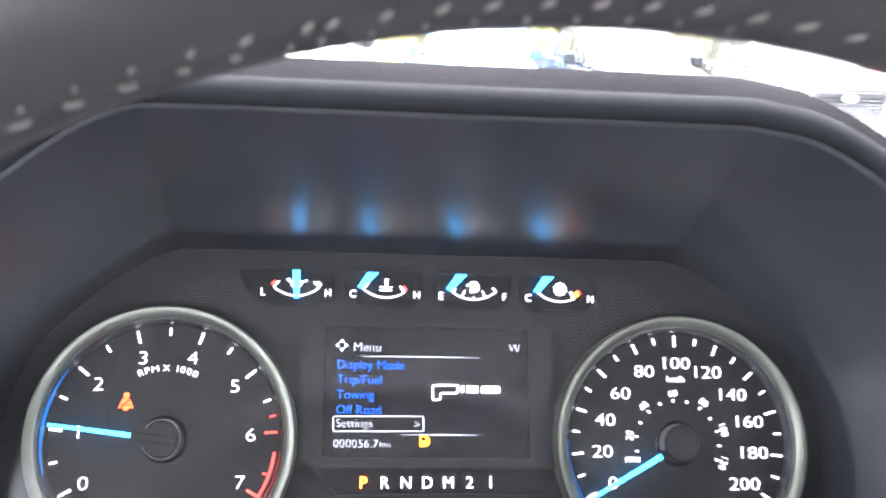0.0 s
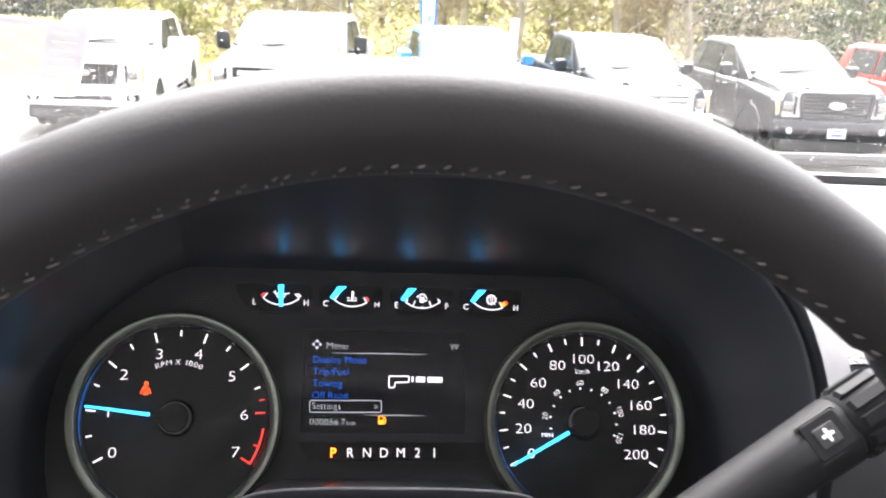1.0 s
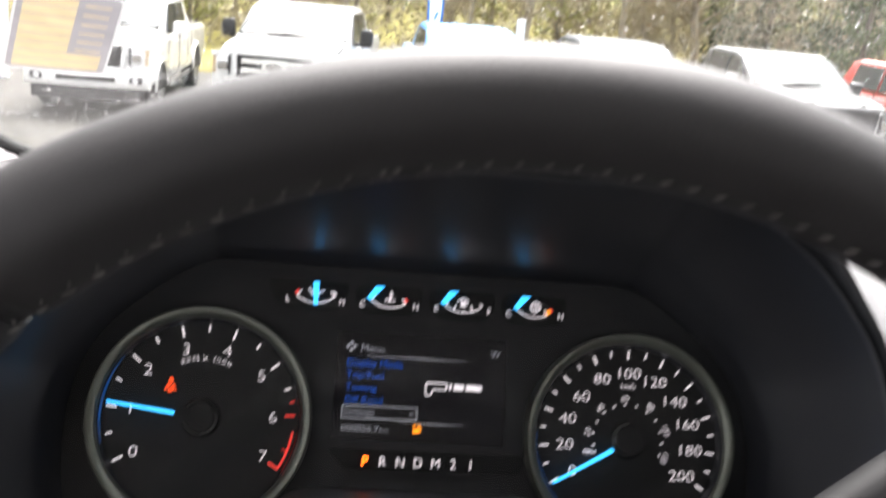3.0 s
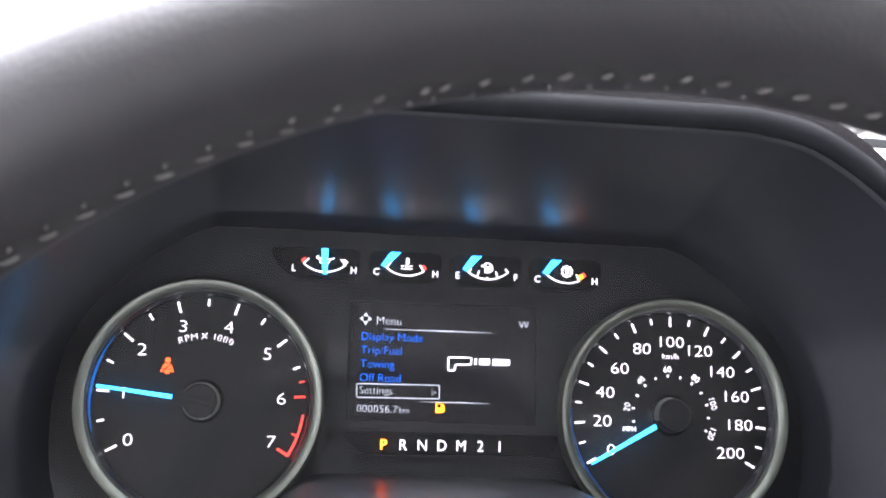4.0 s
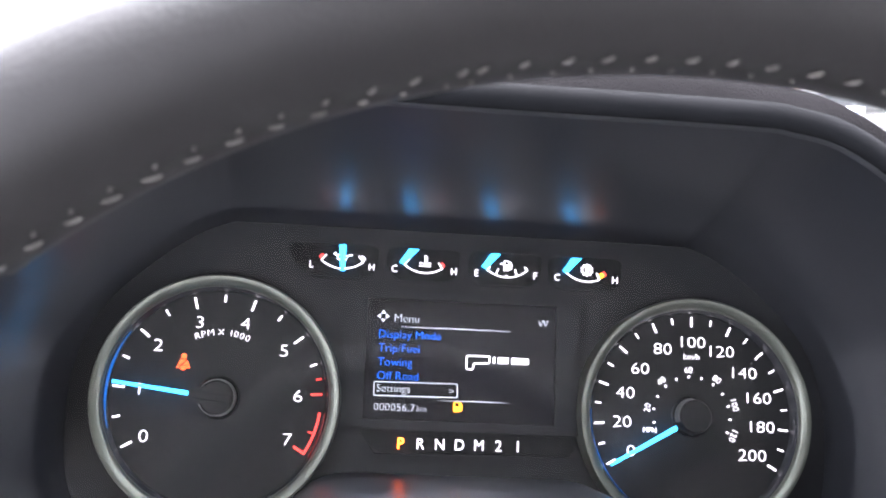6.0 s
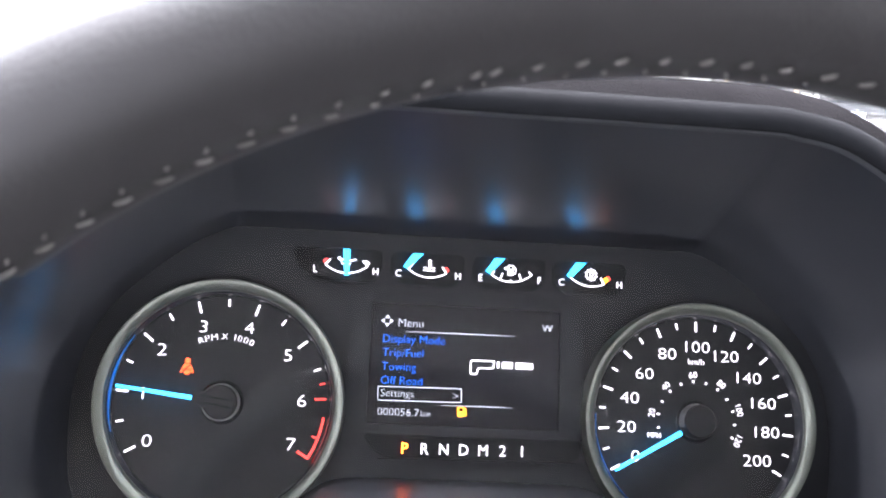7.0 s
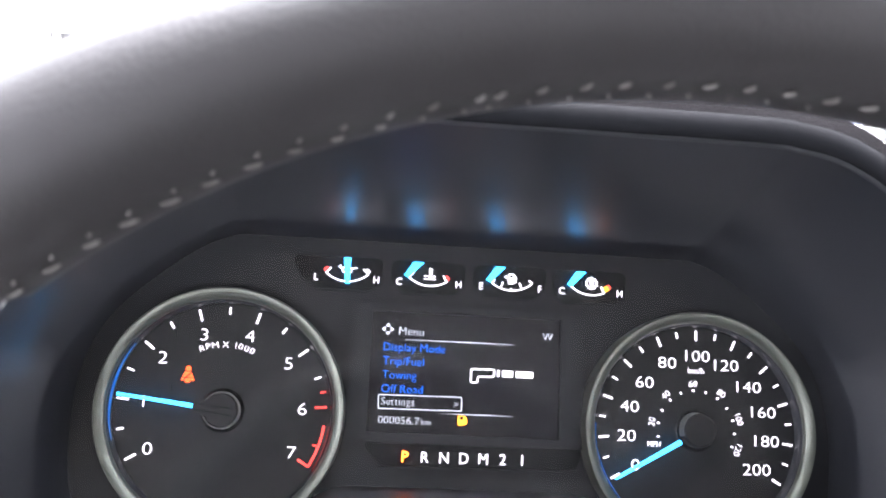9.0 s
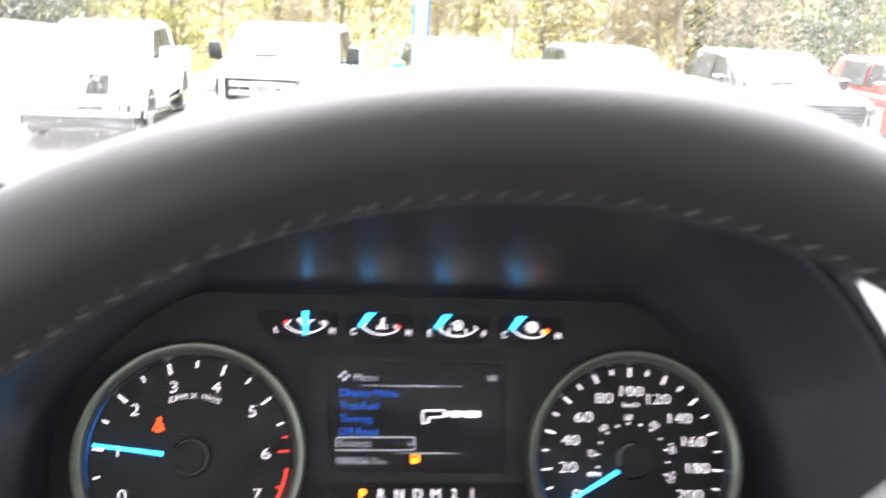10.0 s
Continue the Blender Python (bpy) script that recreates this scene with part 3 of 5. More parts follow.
bm = bmesh.new()
loft(bm, [ring_out(0.0, 0.0), ring_out(0.0006, -0.0022), ring_out(0.0025, -0.0034), ring_out(0.008, -0.0030), ring_out(0.011, -0.001)], caps=False)
part("lip", bm, LIP, hood, "rounded black lip", smooth=True)
# paler strip along the inner edge, standing in for the lip's specular line
bm = bmesh.new()
loft(bm, [ring_out(-0.0003, 0.0012), ring_out(-0.0004, -0.0004), ring_out(0.0003, -0.0016), ring_out(0.0012, -0.0014)], caps=False)
part("lip_edge", bm, EDGE, hood, "thin pale strip painted as the highlight on the lip", smooth=True)
upper = [i for i in range(count) if loop[i][3] > (-0.025 if loop[i][2] > 0 else 0.030)]
upper.sort(key=lambda i: i if i < len(half) else i - count)
bm = bmesh.new()
rows = []
for off, y in ((0.0108, -0.0005), (0.0175, 0.004), (0.0255, 0.016), (0.0315, 0.034), (0.0362, 0.075), (0.0372, 0.14), (0.031, 0.26)):
    rows.append([])
    for i in upper:
        t = min(1.0, max(0.0, (abs(loop[i][2]) - 0.08) / 0.05)) if y > 0.001 else 0.0
        rows[-1].append(ring_out(off + (-0.78 * (off - 0.0108) * min(1.0, max(0.0, (0.060 - loop[i][3]) / 0.05)) if loop[i][2] > 0 else -0.75 * (off - 0.0108) * t), y)[i])
loft(bm, rows, closed=False)
part("top_cover", bm, DASH, hood, "grained black top cover", smooth=True)
side = [i for i in upper if loop[i][2] > 0.146]
bm = bmesh.new()
loft(bm, [[ring_out(off, y, 0.0)[i] for i in side] for off, y in ((0.0072, 0.034), (0.0094, 0.026), (0.022, 0.030), (0.045, 0.048), (0.068, 0.085))], closed=False)
part("side_trim", bm, SILVER, hood, "satin silver side trim", smooth=True)

# ---- steering wheel ----
TURNED = Vector((0.3337, 0.0165, -0.0184))
WHEEL = Matrix.Translation((0.0016, -0.2651, -0.1079)) @ Matrix.Rotation(TURNED.length, 4, TURNED.normalized())
WR, WA, WB = 0.1822, 0.0136, 0.0145
wheel = thing("steering_wheel", (0, 0, 0), "black leather steering wheel with grey stitching", "steering wheel", at=CAR @ WHEEL)


def swell(th):
    """How much fuller the outer half of the rim is at an angle."""
    deg = math.degrees(th)
    t = min(1.0, max(0.0, (deg - 104) / 28))
    return 0.0042 * t * t * (3 - 2 * t) + 0.0012 * math.exp(-((deg - 82) / 25) ** 2)


def rim_point(th, ph, grow=0.0):
    r = WR + (WA + grow + swell(th) * max(0.0, math.cos(ph))) * math.cos(ph)
    return Vector((r * math.cos(th), (WB + grow) * math.sin(ph), r * math.sin(th)))


def rim(a0, a1, n, shape):
    bm = bmesh.new()
    rings = []
    for i in range(n + 1):
        th = radians(a0 + (a1 - a0) * i / n)
        g = shape(i / n)
        rings.append([rim_point(th, 2 * math.pi * k / 28, g) for k in range(28)])
    return loft(bm, rings)


part("upper_grip", rim(49, 131, 90, lambda t: -0.0014 * (max(0.0, 1 - t / 0.012) + max(0.0, 1 - (1 - t) / 0.012))), LEATHER, wheel, "black grained leather grip", smooth=True)
part("lower_grip", rim(132, 408, 150, lambda t: 0.0012 * math.sin(math.pi * min(1, min(t, 1 - t) / 0.12) / 2) - 0.0012 * max(0.0, 1 - min(t, 1 - t) / 0.006)), RIMPLASTIC, wheel, "smooth black lower grip", smooth=True)
bm = bmesh.new()
loft(bm, [[rim_point(radians(a), 2 * math.pi * k / 28, -0.002) for k in range(28)] for a in (130.5, 132.5)])
part("joint", bm, RUBBER, wheel)
bm = bmesh.new()
loft(bm, [[rim_point(radians(a), 2 * math.pi * k / 28, -0.002) for k in range(28)] for a in (47.5, 49.5)])
part("joint", bm, RUBBER, wheel)
# stitches along the seam on the inner front of the rim


def stitch_mesh(half, thick):
    bm = bmesh.new()
    rings = []
    for i in range(7):
        t = i / 6 * 2 - 1
        r = thick * math.sqrt(max(0.06, 1 - t ** 4))
        rings.append([Vector((t * half, -0.00015 * (1 - t * t) + r * math.sin(a), r * math.cos(a))) for a in [2 * math.pi * k / 6 for k in range(6)]])
    loft(bm, rings)
    me = bpy.data.meshes.new("stitch")
    bm.to_mesh(me)
    bm.free()
    me.materials.append(THREAD)
    me.polygons.foreach_set("use_smooth", [True] * len(me.polygons))
    return me


STITCH = stitch_mesh(0.00150, 0.00037)
degs = [102.64 - 2.12 * i for i in range(39)] + [101.50 + 2.3 * (i + 1) for i in range(24)]
for deg in degs:
    left = min(1.0, max(0.0, (deg - 104) / 10))     # towards the driver's door the lower run grows longer
    right = min(1.0, max(0.0, (90 - deg) / 10))
    for row in (0, 1) if deg > 84 else (0,):
        th = radians(deg + (0.0, 0.72 - 0.2 * left)[row] + random.uniform(-0.12, 0.12))
        ph = radians((215 + 2.5 * left - 2.5 * right, 202.5 + 5 * left)[row])
        size = (0.70 - 0.35 * left + 0.18 * right, 0.25 + 0.8 * left)[row] * random.uniform(0.9, 1.1)
        lean = (0.55, -0.42 * left + 0.1)[row] + random.uniform(-0.10, 0.10)
        p = rim_point(th, ph, 0.0002)
        radial = Vector((math.cos(th), 0, math.sin(th)))
        along = Vector((-math.sin(th), 0, math.cos(th)))
        nrm = (radial * math.cos(ph) + Vector((0, math.sin(ph), 0))).normalized()
        side = nrm.cross(along)
        side = side if side.dot(radial) > 0 else -side
        x = (side * lean - along * math.sqrt(max(0.1, 1 - lean * lean))).normalized()
        y = -nrm
        ob = new("stitch", STITCH)
        ob.parent = wheel
        ob.matrix_local = Matrix.Translation(p) @ Matrix((x, y, x.cross(y))).transposed().to_4x4() @ Matrix.Diagonal((size, 1, (0.9 - 0.25 * left, 0.6 + 0.3 * left)[row], 1))
# spokes and hub, below the view
for s in (-1, 1):
    bm = bmesh.new()
    loft(bm, [[Vector((s * x, y0 + dy, z + dz)) for dy, dz in ((-0.009, -0.02 * k), (-0.009, 0.02 * k), (0.009, 0.02 * k), (0.009, -0.02 * k))]
              for x, y0, z, k in ((0.070, 0.024, -0.012, 1.3), (0.12, 0.016, -0.004, 1.0), (0.180, 0.004, 0.006, 0.9))])
    part("spoke", bm, RIMPLASTIC, wheel, "black moulded spoke")
bm = bmesh.new()
loft(bm, [[Vector((k * px, y, k * pz)) for px, pz in rounded([(-0.085, 0.05), (0.085, 0.05), (0.07, -0.06), (-0.07, -0.06)], 0.03)] for k, y in ((0.9, -0.002), (1.0, 0.006), (1.0, 0.03), (0.8, 0.06))])
part("hub_cover", bm, RIMPLASTIC, wheel, "black padded hub cover", smooth=True)
bm = bmesh.new()
loft(bm, [[Vector((r * math.cos(a), y, z + r * 0.85 * math.sin(a))) for a in [2 * math.pi * k / 32 for k in range(32)]] for y, z, r in ((0.04, -0.02, 0.045), (0.09, -0.045, 0.05), (0.20, -0.09, 0.055))])
part("column", bm, RIMPLASTIC, wheel, "steering column cover", smooth=True)

# ---- gear lever on the column ----
A0, A1 = Vector((0.0293, -0.1941, -0.0899)), Vector((0.1913, -0.1970, 0.0093))
axis = (A1 - A0).normalized()
to_eye = (Vector((-0.02, -0.55, -0.02)) - Vector((0.157, -0.196, -0.012))).normalized()
face = (to_eye - axis * to_eye.dot(axis)).normalized()
cross = axis.cross(face)
lever = thing("gear_lever", tuple(A0), "black column gear lever with plus and minus button and ribbed cap", "gear lever")


def lever_ring(d, r, n=24, flat=0.0):
    o = A0 + axis * d
    out = []
    for k in range(n):
        a = 2 * math.pi * k / n
        f = math.cos(a) * r
        f = min(f, r * (1 - flat))
        out.append(o + face * f + cross * math.sin(a) * r)
    return out


bm = bmesh.new()
loft(bm, [lever_ring(d, r, flat=f) for d, r, f in ((0.0, 0.0105, 0), (0.05, 0.0112, 0), (0.10, 0.0120, 0.0), (0.125, 0.0127, 0.05), (0.160, 0.0136, 0.12), (0.1615, 0.0122, 0.12))])
part("stem", bm, STEM, lever, "smooth black stem", smooth=True)
bm = bmesh.new()
loft(bm, [lever_ring(d, r, 32) for d, r in ((0.1605, 0.0120), (0.1625, 0.0134), (0.181, 0.0138), (0.1845, 0.0126), (0.1860, 0.0096))])
cap = part("cap", bm, STEM, lever, "black ribbed end cap", smooth=True)
for k in range(12):
    a = 2 * math.pi * (k + 0.35) / 12
    d = face * math.cos(a) + cross * math.sin(a)
    t = axis.cross(d)
    bm = bmesh.new()
    loft(bm, [[A0 + axis * L + d * (0.0130 + h) + t * w for w, h in ((-0.0026, -0.001), (-0.0021, g), (0.0021, g), (0.0026, -0.001))] for L, g in ((0.1630, 0.0004), (0.1645, 0.0018), (0.1795, 0.0018), (0.1825, 0.0004))])
    part("rib", bm, STEM, cap)


def on_lever(d, c, h):
    return A0 + axis * d + cross * c + face * h


BD, BC = 0.1500, -0.001
MINUS = 1 if cross.z < 0 else -1
MARK = material("white_print", (0.8, 0.8, 0.8), 0.6)
sq = rounded([(-0.0086, -0.0078), (0.0086, -0.0078), (0.0086, 0.0078), (-0.0086, 0.0078)], 0.0018, 4)


def pad(k, heights):
    bm = bmesh.new()
    return loft(bm, [[on_lever(BD + p.x * k * g, BC + p.y * k * g, h) for p in sq] for g, h in heights])


part("button_frame", pad(1.0, ((1.05, 0.0085), (1.05, 0.0113), (1.0, 0.0115), (0.97, 0.0106))), RUBBER, lever, "black gap round the button")
button = part("button", pad(0.93, ((1.0, 0.0085), (1.0, 0.0116), (0.95, 0.0122))), STEM, lever, "square rocker button", smooth=True)
part("button_inlay", pad(0.50, ((1.0, 0.0115), (1.0, 0.0124), (0.94, 0.0126))), RUBBER, button, "darker square inlay")
for dx, dy in ((0.0025, 0.0006), (0.0006, 0.0025)):
    bm = bmesh.new()
    loft(bm, [[on_lever(BD + sx * dx, BC + sy * dy, h) for sx, sy in ((-1, -1), (1, -1), (1, 1), (-1, 1))] for h in (0.0122, 0.0130)])
    part("plus_mark", bm, MARK, button)
bm = bmesh.new()
loft(bm, [[on_lever(BD + 0.004 + sx * 0.0026, BC + MINUS * 0.0112 + sy * 0.0005, h) for sx, sy in ((-1, -1), (1, -1), (1, 1), (-1, 1))] for h in (0.0045, 0.0072)])
part("minus_mark", bm, MARK, lever)

# ---- dashboard, windscreen and cab shell: axes level, origin at the gauges ----
LEVEL = pose(0, 0, 1.30)
RAKE = math.tan(radians(30))


def screen_y(z):
    """Where the windscreen stands at a height."""
    return 0.1342 + (0.1988 - z) / RAKE


def dash_z(x):
    t = min(1, max(0, (x + 0.25) / 0.50))
    return 0.048 + 0.046 * t * t * (3 - 2 * t)


dash = thing("dashboard", (0.38, 0.1, -0.35), "grained dark dashboard top with a pale grey passenger side", "dashboard", at=LEVEL)


def dash_strip(x0, x1, n, mat, name, label, front):
    bm = bmesh.new()
    rows = []
    for i in range(n + 1):
        x = x0 + (x1 - x0) * i / n
        h = dash_z(x)
        end = screen_y(h - 0.008)
        row = [Vector((x, y, h + dz)) for y, dz in front]
        row += [Vector((x, y, h - 0.006 * t * t)) for t, y in [(k / 8, 0.07 + (end - 0.07) * k / 8) for k in range(9)]]
        rows.append(row)
    loft(bm, rows, closed=False)
    return part(name, bm, mat, dash, label, smooth=True)


def dash_face(x0, x1, n):
    bm = bmesh.new()
    rows = []
    for i in range(n + 1):
        x = x0 + (x1 - x0) * i / n
        h = dash_z(x)
        rows.append([Vector((x, y, h + dz)) for y, dz in ((-0.050, -0.45), (-0.070, -0.16), (-0.072, -0.10), (-0.060, -0.055), (-0.044, -0.036))])
    loft(bm, rows, closed=False)
    return part("lower_fascia", bm, RIMPLASTIC, dash, "black lower fascia", smooth=True)


FRONT = ((-0.075, -0.45), (-0.088, -0.16), (-0.085, -0.12), (-0.070, -0.075), (-0.045, -0.035), (-0.01, -0.008), (0.03, 0.0))
dash_strip(-0.50, -0.215, 10, GREYDASH, "end_pad", "pale grey grained end pad", FRONT)
dash_strip(-0.215, 0.215, 16, DASH, "centre_pad", "dark grained pad behind the cluster hood", ((0.05, -0.45), (0.055, -0.02)))
dash_strip(0.215, 1.26, 30, GREYDASH, "passenger_pad", "pale grey grained passenger pad", FRONT[4:])
dash_face(0.215, 1.26, 30)
bm = bmesh.new()
rows = []
for i in range(25):
    x = 0.30 + 0.80 * i / 24
    h = dash_z(x)
    y = screen_y(h) - 0.030
    rows.append([Vector((x, y - 0.008, h - 0.003)), Vector((x, y - 0.006, h + 0.003)), Vector((x, y + 0.006, h + 0.003)), Vector((x, y + 0.010, h - 0.006))])
loft(bm, rows, closed=False)
part("defrost_slot", bm, RUBBER, dash, "black defroster slot")

windscreen = thing("windscreen", (0.38, screen_y(0.05), 0.05), "clear windscreen wet with rain", "windscreen", kind="structure", at=LEVEL)
edge = []
LEFT, RIGHT, TOPZ = -0.365, 1.13, 0.52


def low_z(x):
    return dash_z(x) - 0.010


corner = rounded([(LEFT - 0.02, 0.20), (LEFT + 0.008, low_z(LEFT) - 0.008), (LEFT + 0.30, low_z(LEFT + 0.3))], 0.09, 10)[11:22]
edge = [Vector(p) for p in corner] + [Vector((x, low_z(x))) for x in np.linspace(0.0, RIGHT, 14)] + [Vector((RIGHT + 0.02, 0.2)), Vector((RIGHT - 0.08, TOPZ)), Vector((LEFT + 0.06, TOPZ)), Vector((LEFT - 0.02, 0.20))]
bm = bmesh.new()
bm.faces.new([bm.verts.new((p.x, screen_y(p.y), p.y)) for p in edge])
pane = part("pane", bm, PANE, windscreen)
if pane.data.polygons[0].normal.y > 0:      # the glass faces the seats
    pane.data.flip_normals()
pane.visible_shadow = False


def tube(bm, line, r, n=8):
    rings = []
    for i, p in enumerate(line):
        p = Vector(p)
        d = (Vector(line[min(i + 1, len(line) - 1)]) - Vector(line[max(i - 1, 0)])).normalized()
        s = d.cross(Vector((0, 0.3, 1))).normalized()
        t = s.cross(d)
        rings.append([p + (s * math.cos(2 * math.pi * k / n) + t * math.sin(2 * math.pi * k / n)) * r for k in range(n)])
    return loft(bm, rings)


bm = bmesh.new()
tube(bm, [Vector((p.x, screen_y(p.y) - 0.002, p.y)) for p in [Vector((LEFT + 0.03, 0.43))] + edge[:26]], 0.006)
part("gasket", bm, RUBBER, windscreen, "black rubber gasket", smooth=True)

# rain on the outside of the glass
random.seed(4)
bm = bmesh.new()
nrm = Vector((0, math.sin(radians(30)), math.cos(radians(30))))
down = Vector((0, math.cos(radians(30)), -math.sin(radians(30))))
across = Vector((1, 0, 0))
for i in range(31000):
    x = random.uniform(LEFT, 0.85)
    z = random.uniform(0.05, 0.36)
    if i > 26000:       # heavier where the wiper does not reach
        x, z = (random.uniform(LEFT, -0.02), random.uniform(0.05, 0.17)) if i % 2 else (random.uniform(0.30, 0.85), random.uniform(0.17, 0.36))
    if z < low_z(x) + 0.01:
        continue
    o = Vector((x, screen_y(z), z)) + nrm * 0.0004
    heavy = 2.0 if i > 26000 and i % 2 else 1.0
    r = heavy * (0.00025 + 0.0009 * random.random() ** 4.5)
    k = random.uniform(0.4, 0.8) / heavy
    a0 = random.uniform(0, 1)
    n = 6
    spread = [random.uniform(0.7, 1.25) for j in range(n)]
    rim_dirs = [(across * math.cos(a0 + 6.283 * j / n) + down * k * math.sin(a0 + 6.283 * j / n)) * r * spread[j] for j in range(n)]
    ring1 = [bm.verts.new(o + d) for d in rim_dirs]
    ring2 = [bm.verts.new(o + nrm * r * 0.22 + d * 0.68) for d in rim_dirs]
    tip = bm.verts.new(o + nrm * r * 0.32)
    for j in range(n):
        q = (j + 1) % n
        bm.faces.new((ring1[j], ring1[q], ring2[q], ring2[j]))
        bm.faces.new((ring2[j], ring2[q], tip))
    bm.faces.new(ring1[::-1])
me = bpy.data.meshes.new("raindrops")
bm.to_mesh(me)
bm.free()
me.polygons.foreach_set("use_smooth", [True] * len(me.polygons))
WATER = bpy.data.materials.new("water")
WATER.use_nodes = True
wb = WATER.node_tree.nodes["Principled BSDF"]
wb.inputs["Transmission Weight"].default_value, wb.inputs["Roughness"].default_value, wb.inputs["IOR"].default_value = 1.0, 0.02, 1.33
me.materials.append(WATER)
drops = new("raindrops", me)
drops.matrix_world = LEVEL
tagged(drops, "clear raindrops scattered over the windscreen", "raindrops", kind="stuff")

# paper sticker inside the lower corner of the windscreen
def papery(m, share):
    """Lets daylight through thin paper."""
    n, l = m.node_tree.nodes, m.node_tree.links
    b, out = n["Principled BSDF"], n["Material Output"]
    t, mix = n.new("ShaderNodeBsdfTranslucent"), n.new("ShaderNodeMixShader")
    mix.inputs[0].default_value = share
    t.inputs["Color"].default_value = b.inputs["Base Color"].default_value
    if b.inputs["Base Color"].links:
        l.new(b.inputs["Base Color"].links[0].from_socket, t.inputs["Color"])
    l.new(b.outputs[0], mix.inputs[1])
    l.new(t.outputs[0], mix.inputs[2])
    l.new(mix.outputs[0], out.inputs["Surface"])
    return m


PAPER = material("tan_paper", (0.33, 0.27, 0.165), 0.7, vary=0.08, scale=60)
BORDER = material("pale_film", (0.32, 0.32, 0.32), 0.5, vary=0.05)
SLATE = material("slate_print", (0.17, 0.165, 0.175), 0.6, vary=0.1)
for m in (PAPER, BORDER, SLATE):
    papery(m, 0.35)
sticker = thing("windscreen_sticker", (-0.283, screen_y(0.145), 0.145), "tan paper sticker with a dark panel inside the windscreen", "sticker", at=LEVEL)
C00, C10, C11, C01 = ((-0.2440, 0.2082), (-0.1880, 0.2042), (-0.2275, 0.1468), (-0.2935, 0.1463))


def on_glass(s, t, lift):
    x = (C00[0] * (1 - s) + C10[0] * s) * (1 - t) + (C01[0] * (1 - s) + C11[0] * s) * t
    z = (C00[1] * (1 - s) + C10[1] * s) * (1 - t) + (C01[1] * (1 - s) + C11[1] * s) * t
    return Vector((x, screen_y(z), z)) - nrm * lift


def sheet(name, outline, mat, label=""):
    bm = bmesh.new()
    bm.faces.new([bm.verts.new(on_glass(p[0], p[1], 0.003)) for p in outline])
    return part(name, bm, mat, sticker, label)


def edging(name, a, b, mat, label=""):
    """A closed band between two outlines."""
    bm = bmesh.new()
    loft(bm, [[on_glass(p[0], p[1], 0.003) for p in o] for o in (a, b)], caps=False)
    return part(name, bm, mat, sticker, label)


r0 = rounded([(0.0, -0.03), (1.06, -0.03), (1.06, 0.99), (0.0, 0.99)], 0.07, 4)
r1 = rounded([(0.03, -0.005), (1.035, -0.005), (1.035, 0.968), (0.03, 0.968)], 0.06, 4)
r2 = rounded([(0.09, 0.04), (0.97, 0.04), (0.97, 0.93), (0.09, 0.93)], 0.003, 4)
edging("border", r0, r1, BORDER, "pale border film")
edging("frame", r1, r2, SLATE, "dark printed frame")
STEP = 0.89 / 8
for k in range(8):
    t0, t1 = 0.04 + STEP * k, 0.04 + STEP * (k + 1)
    e = 0.62 if k < 6 else 0.97
    sheet("printed_line", [(0.09, t0), (e, t0), (e, t0 + 0.012), (0.09, t0 + 0.012)], SLATE)
    sheet("paper_field", [(0.09, t0 + 0.012), (e, t0 + 0.012), (e, t1), (0.09, t1)], PAPER, "tan paper field")
for k in range(6):
    t0, t1 = 0.04 + STEP * k, 0.04 + STEP * (k + 1)
    sheet("dark_field", [(0.62, t0), (0.97, t0), (0.97, t0 + 0.055), (0.62, t0 + 0.055)], SLATE, "dark printed field")
    sheet("pale_line", [(0.69, t0 + 0.055), (0.95, t0 + 0.055), (0.95, t0 + 0.072), (0.69, t0 + 0.072)], PAPER)
    sheet("dark_field", [(0.62, t0 + 0.055), (0.69, t0 + 0.055), (0.69, t0 + 0.072), (0.62, t0 + 0.072)], SLATE)
    sheet("dark_field", [(0.95, t0 + 0.055), (0.97, t0 + 0.055), (0.97, t0 + 0.072), (0.95, t0 + 0.072)], SLATE)
    sheet("dark_field", [(0.62, t0 + 0.072), (0.97, t0 + 0.072), (0.97, t1), (0.62, t1)], SLATE)

# cab shell: roof, pillars, doors and back, to close the place
cab = thing("cab_shell", (0.38, -0.8, -0.65), "grey lined truck cab with open daylight windows", "truck cab", kind="structure", at=LEVEL)
bm = bmesh.new()
loft(bm, [[Vector((x, y, z + d)) for y, z in ((-2.0, 0.62), (-0.95, 0.62), (-0.65, 0.59), (-0.41, 0.515), (-0.39, 0.525), (-0.62, 0.63), (-0.95, 0.66), (-2.0, 0.66))] for x, d in ((-0.57, 0), (1.33, 0))])
part("roof_lining", bm, HEADLINER, cab, "pale grey roof lining")
bm = bmesh.new()
box(bm, -0.60, 1.36, -2.0, 0.45, -0.70, -0.65, 0.005)
part("cab_floor", bm, CLOTH, cab, "dark floor covering")
for x0, x1 in ((-0.60, -0.55), (1.31, 1.36)):
    bm = bmesh.new()
    box(bm, x0, x1, -2.0, 0.60, -0.65, 0.02, 0.004)
    part("door_panel", bm, CLOTH, cab, "dark door panel")
    for y0, y1 in ((-0.75, -0.62), (-2.0, -1.85)):
        bm = bmesh.new()
        box(bm, x0, x1, y0, y1, 0.02, 0.62, 0.004)
        part("side_pillar", bm, HEADLINER, cab, "grey side pillar")
for x0, x1, z0, z1 in ((-0.60, 1.36, -0.65, 0.08), (-0.60, 1.36, 0.52, 0.62), (-0.60, -0.35, 0.08, 0.52), (1.11, 1.36, 0.08, 0.52)):
    bm = bmesh.new()
    box(bm, x0, x1, -2.05, -2.0, z0, z1)
    part("back_wall", bm, CLOTH, cab, "grey back wall round the rear window")
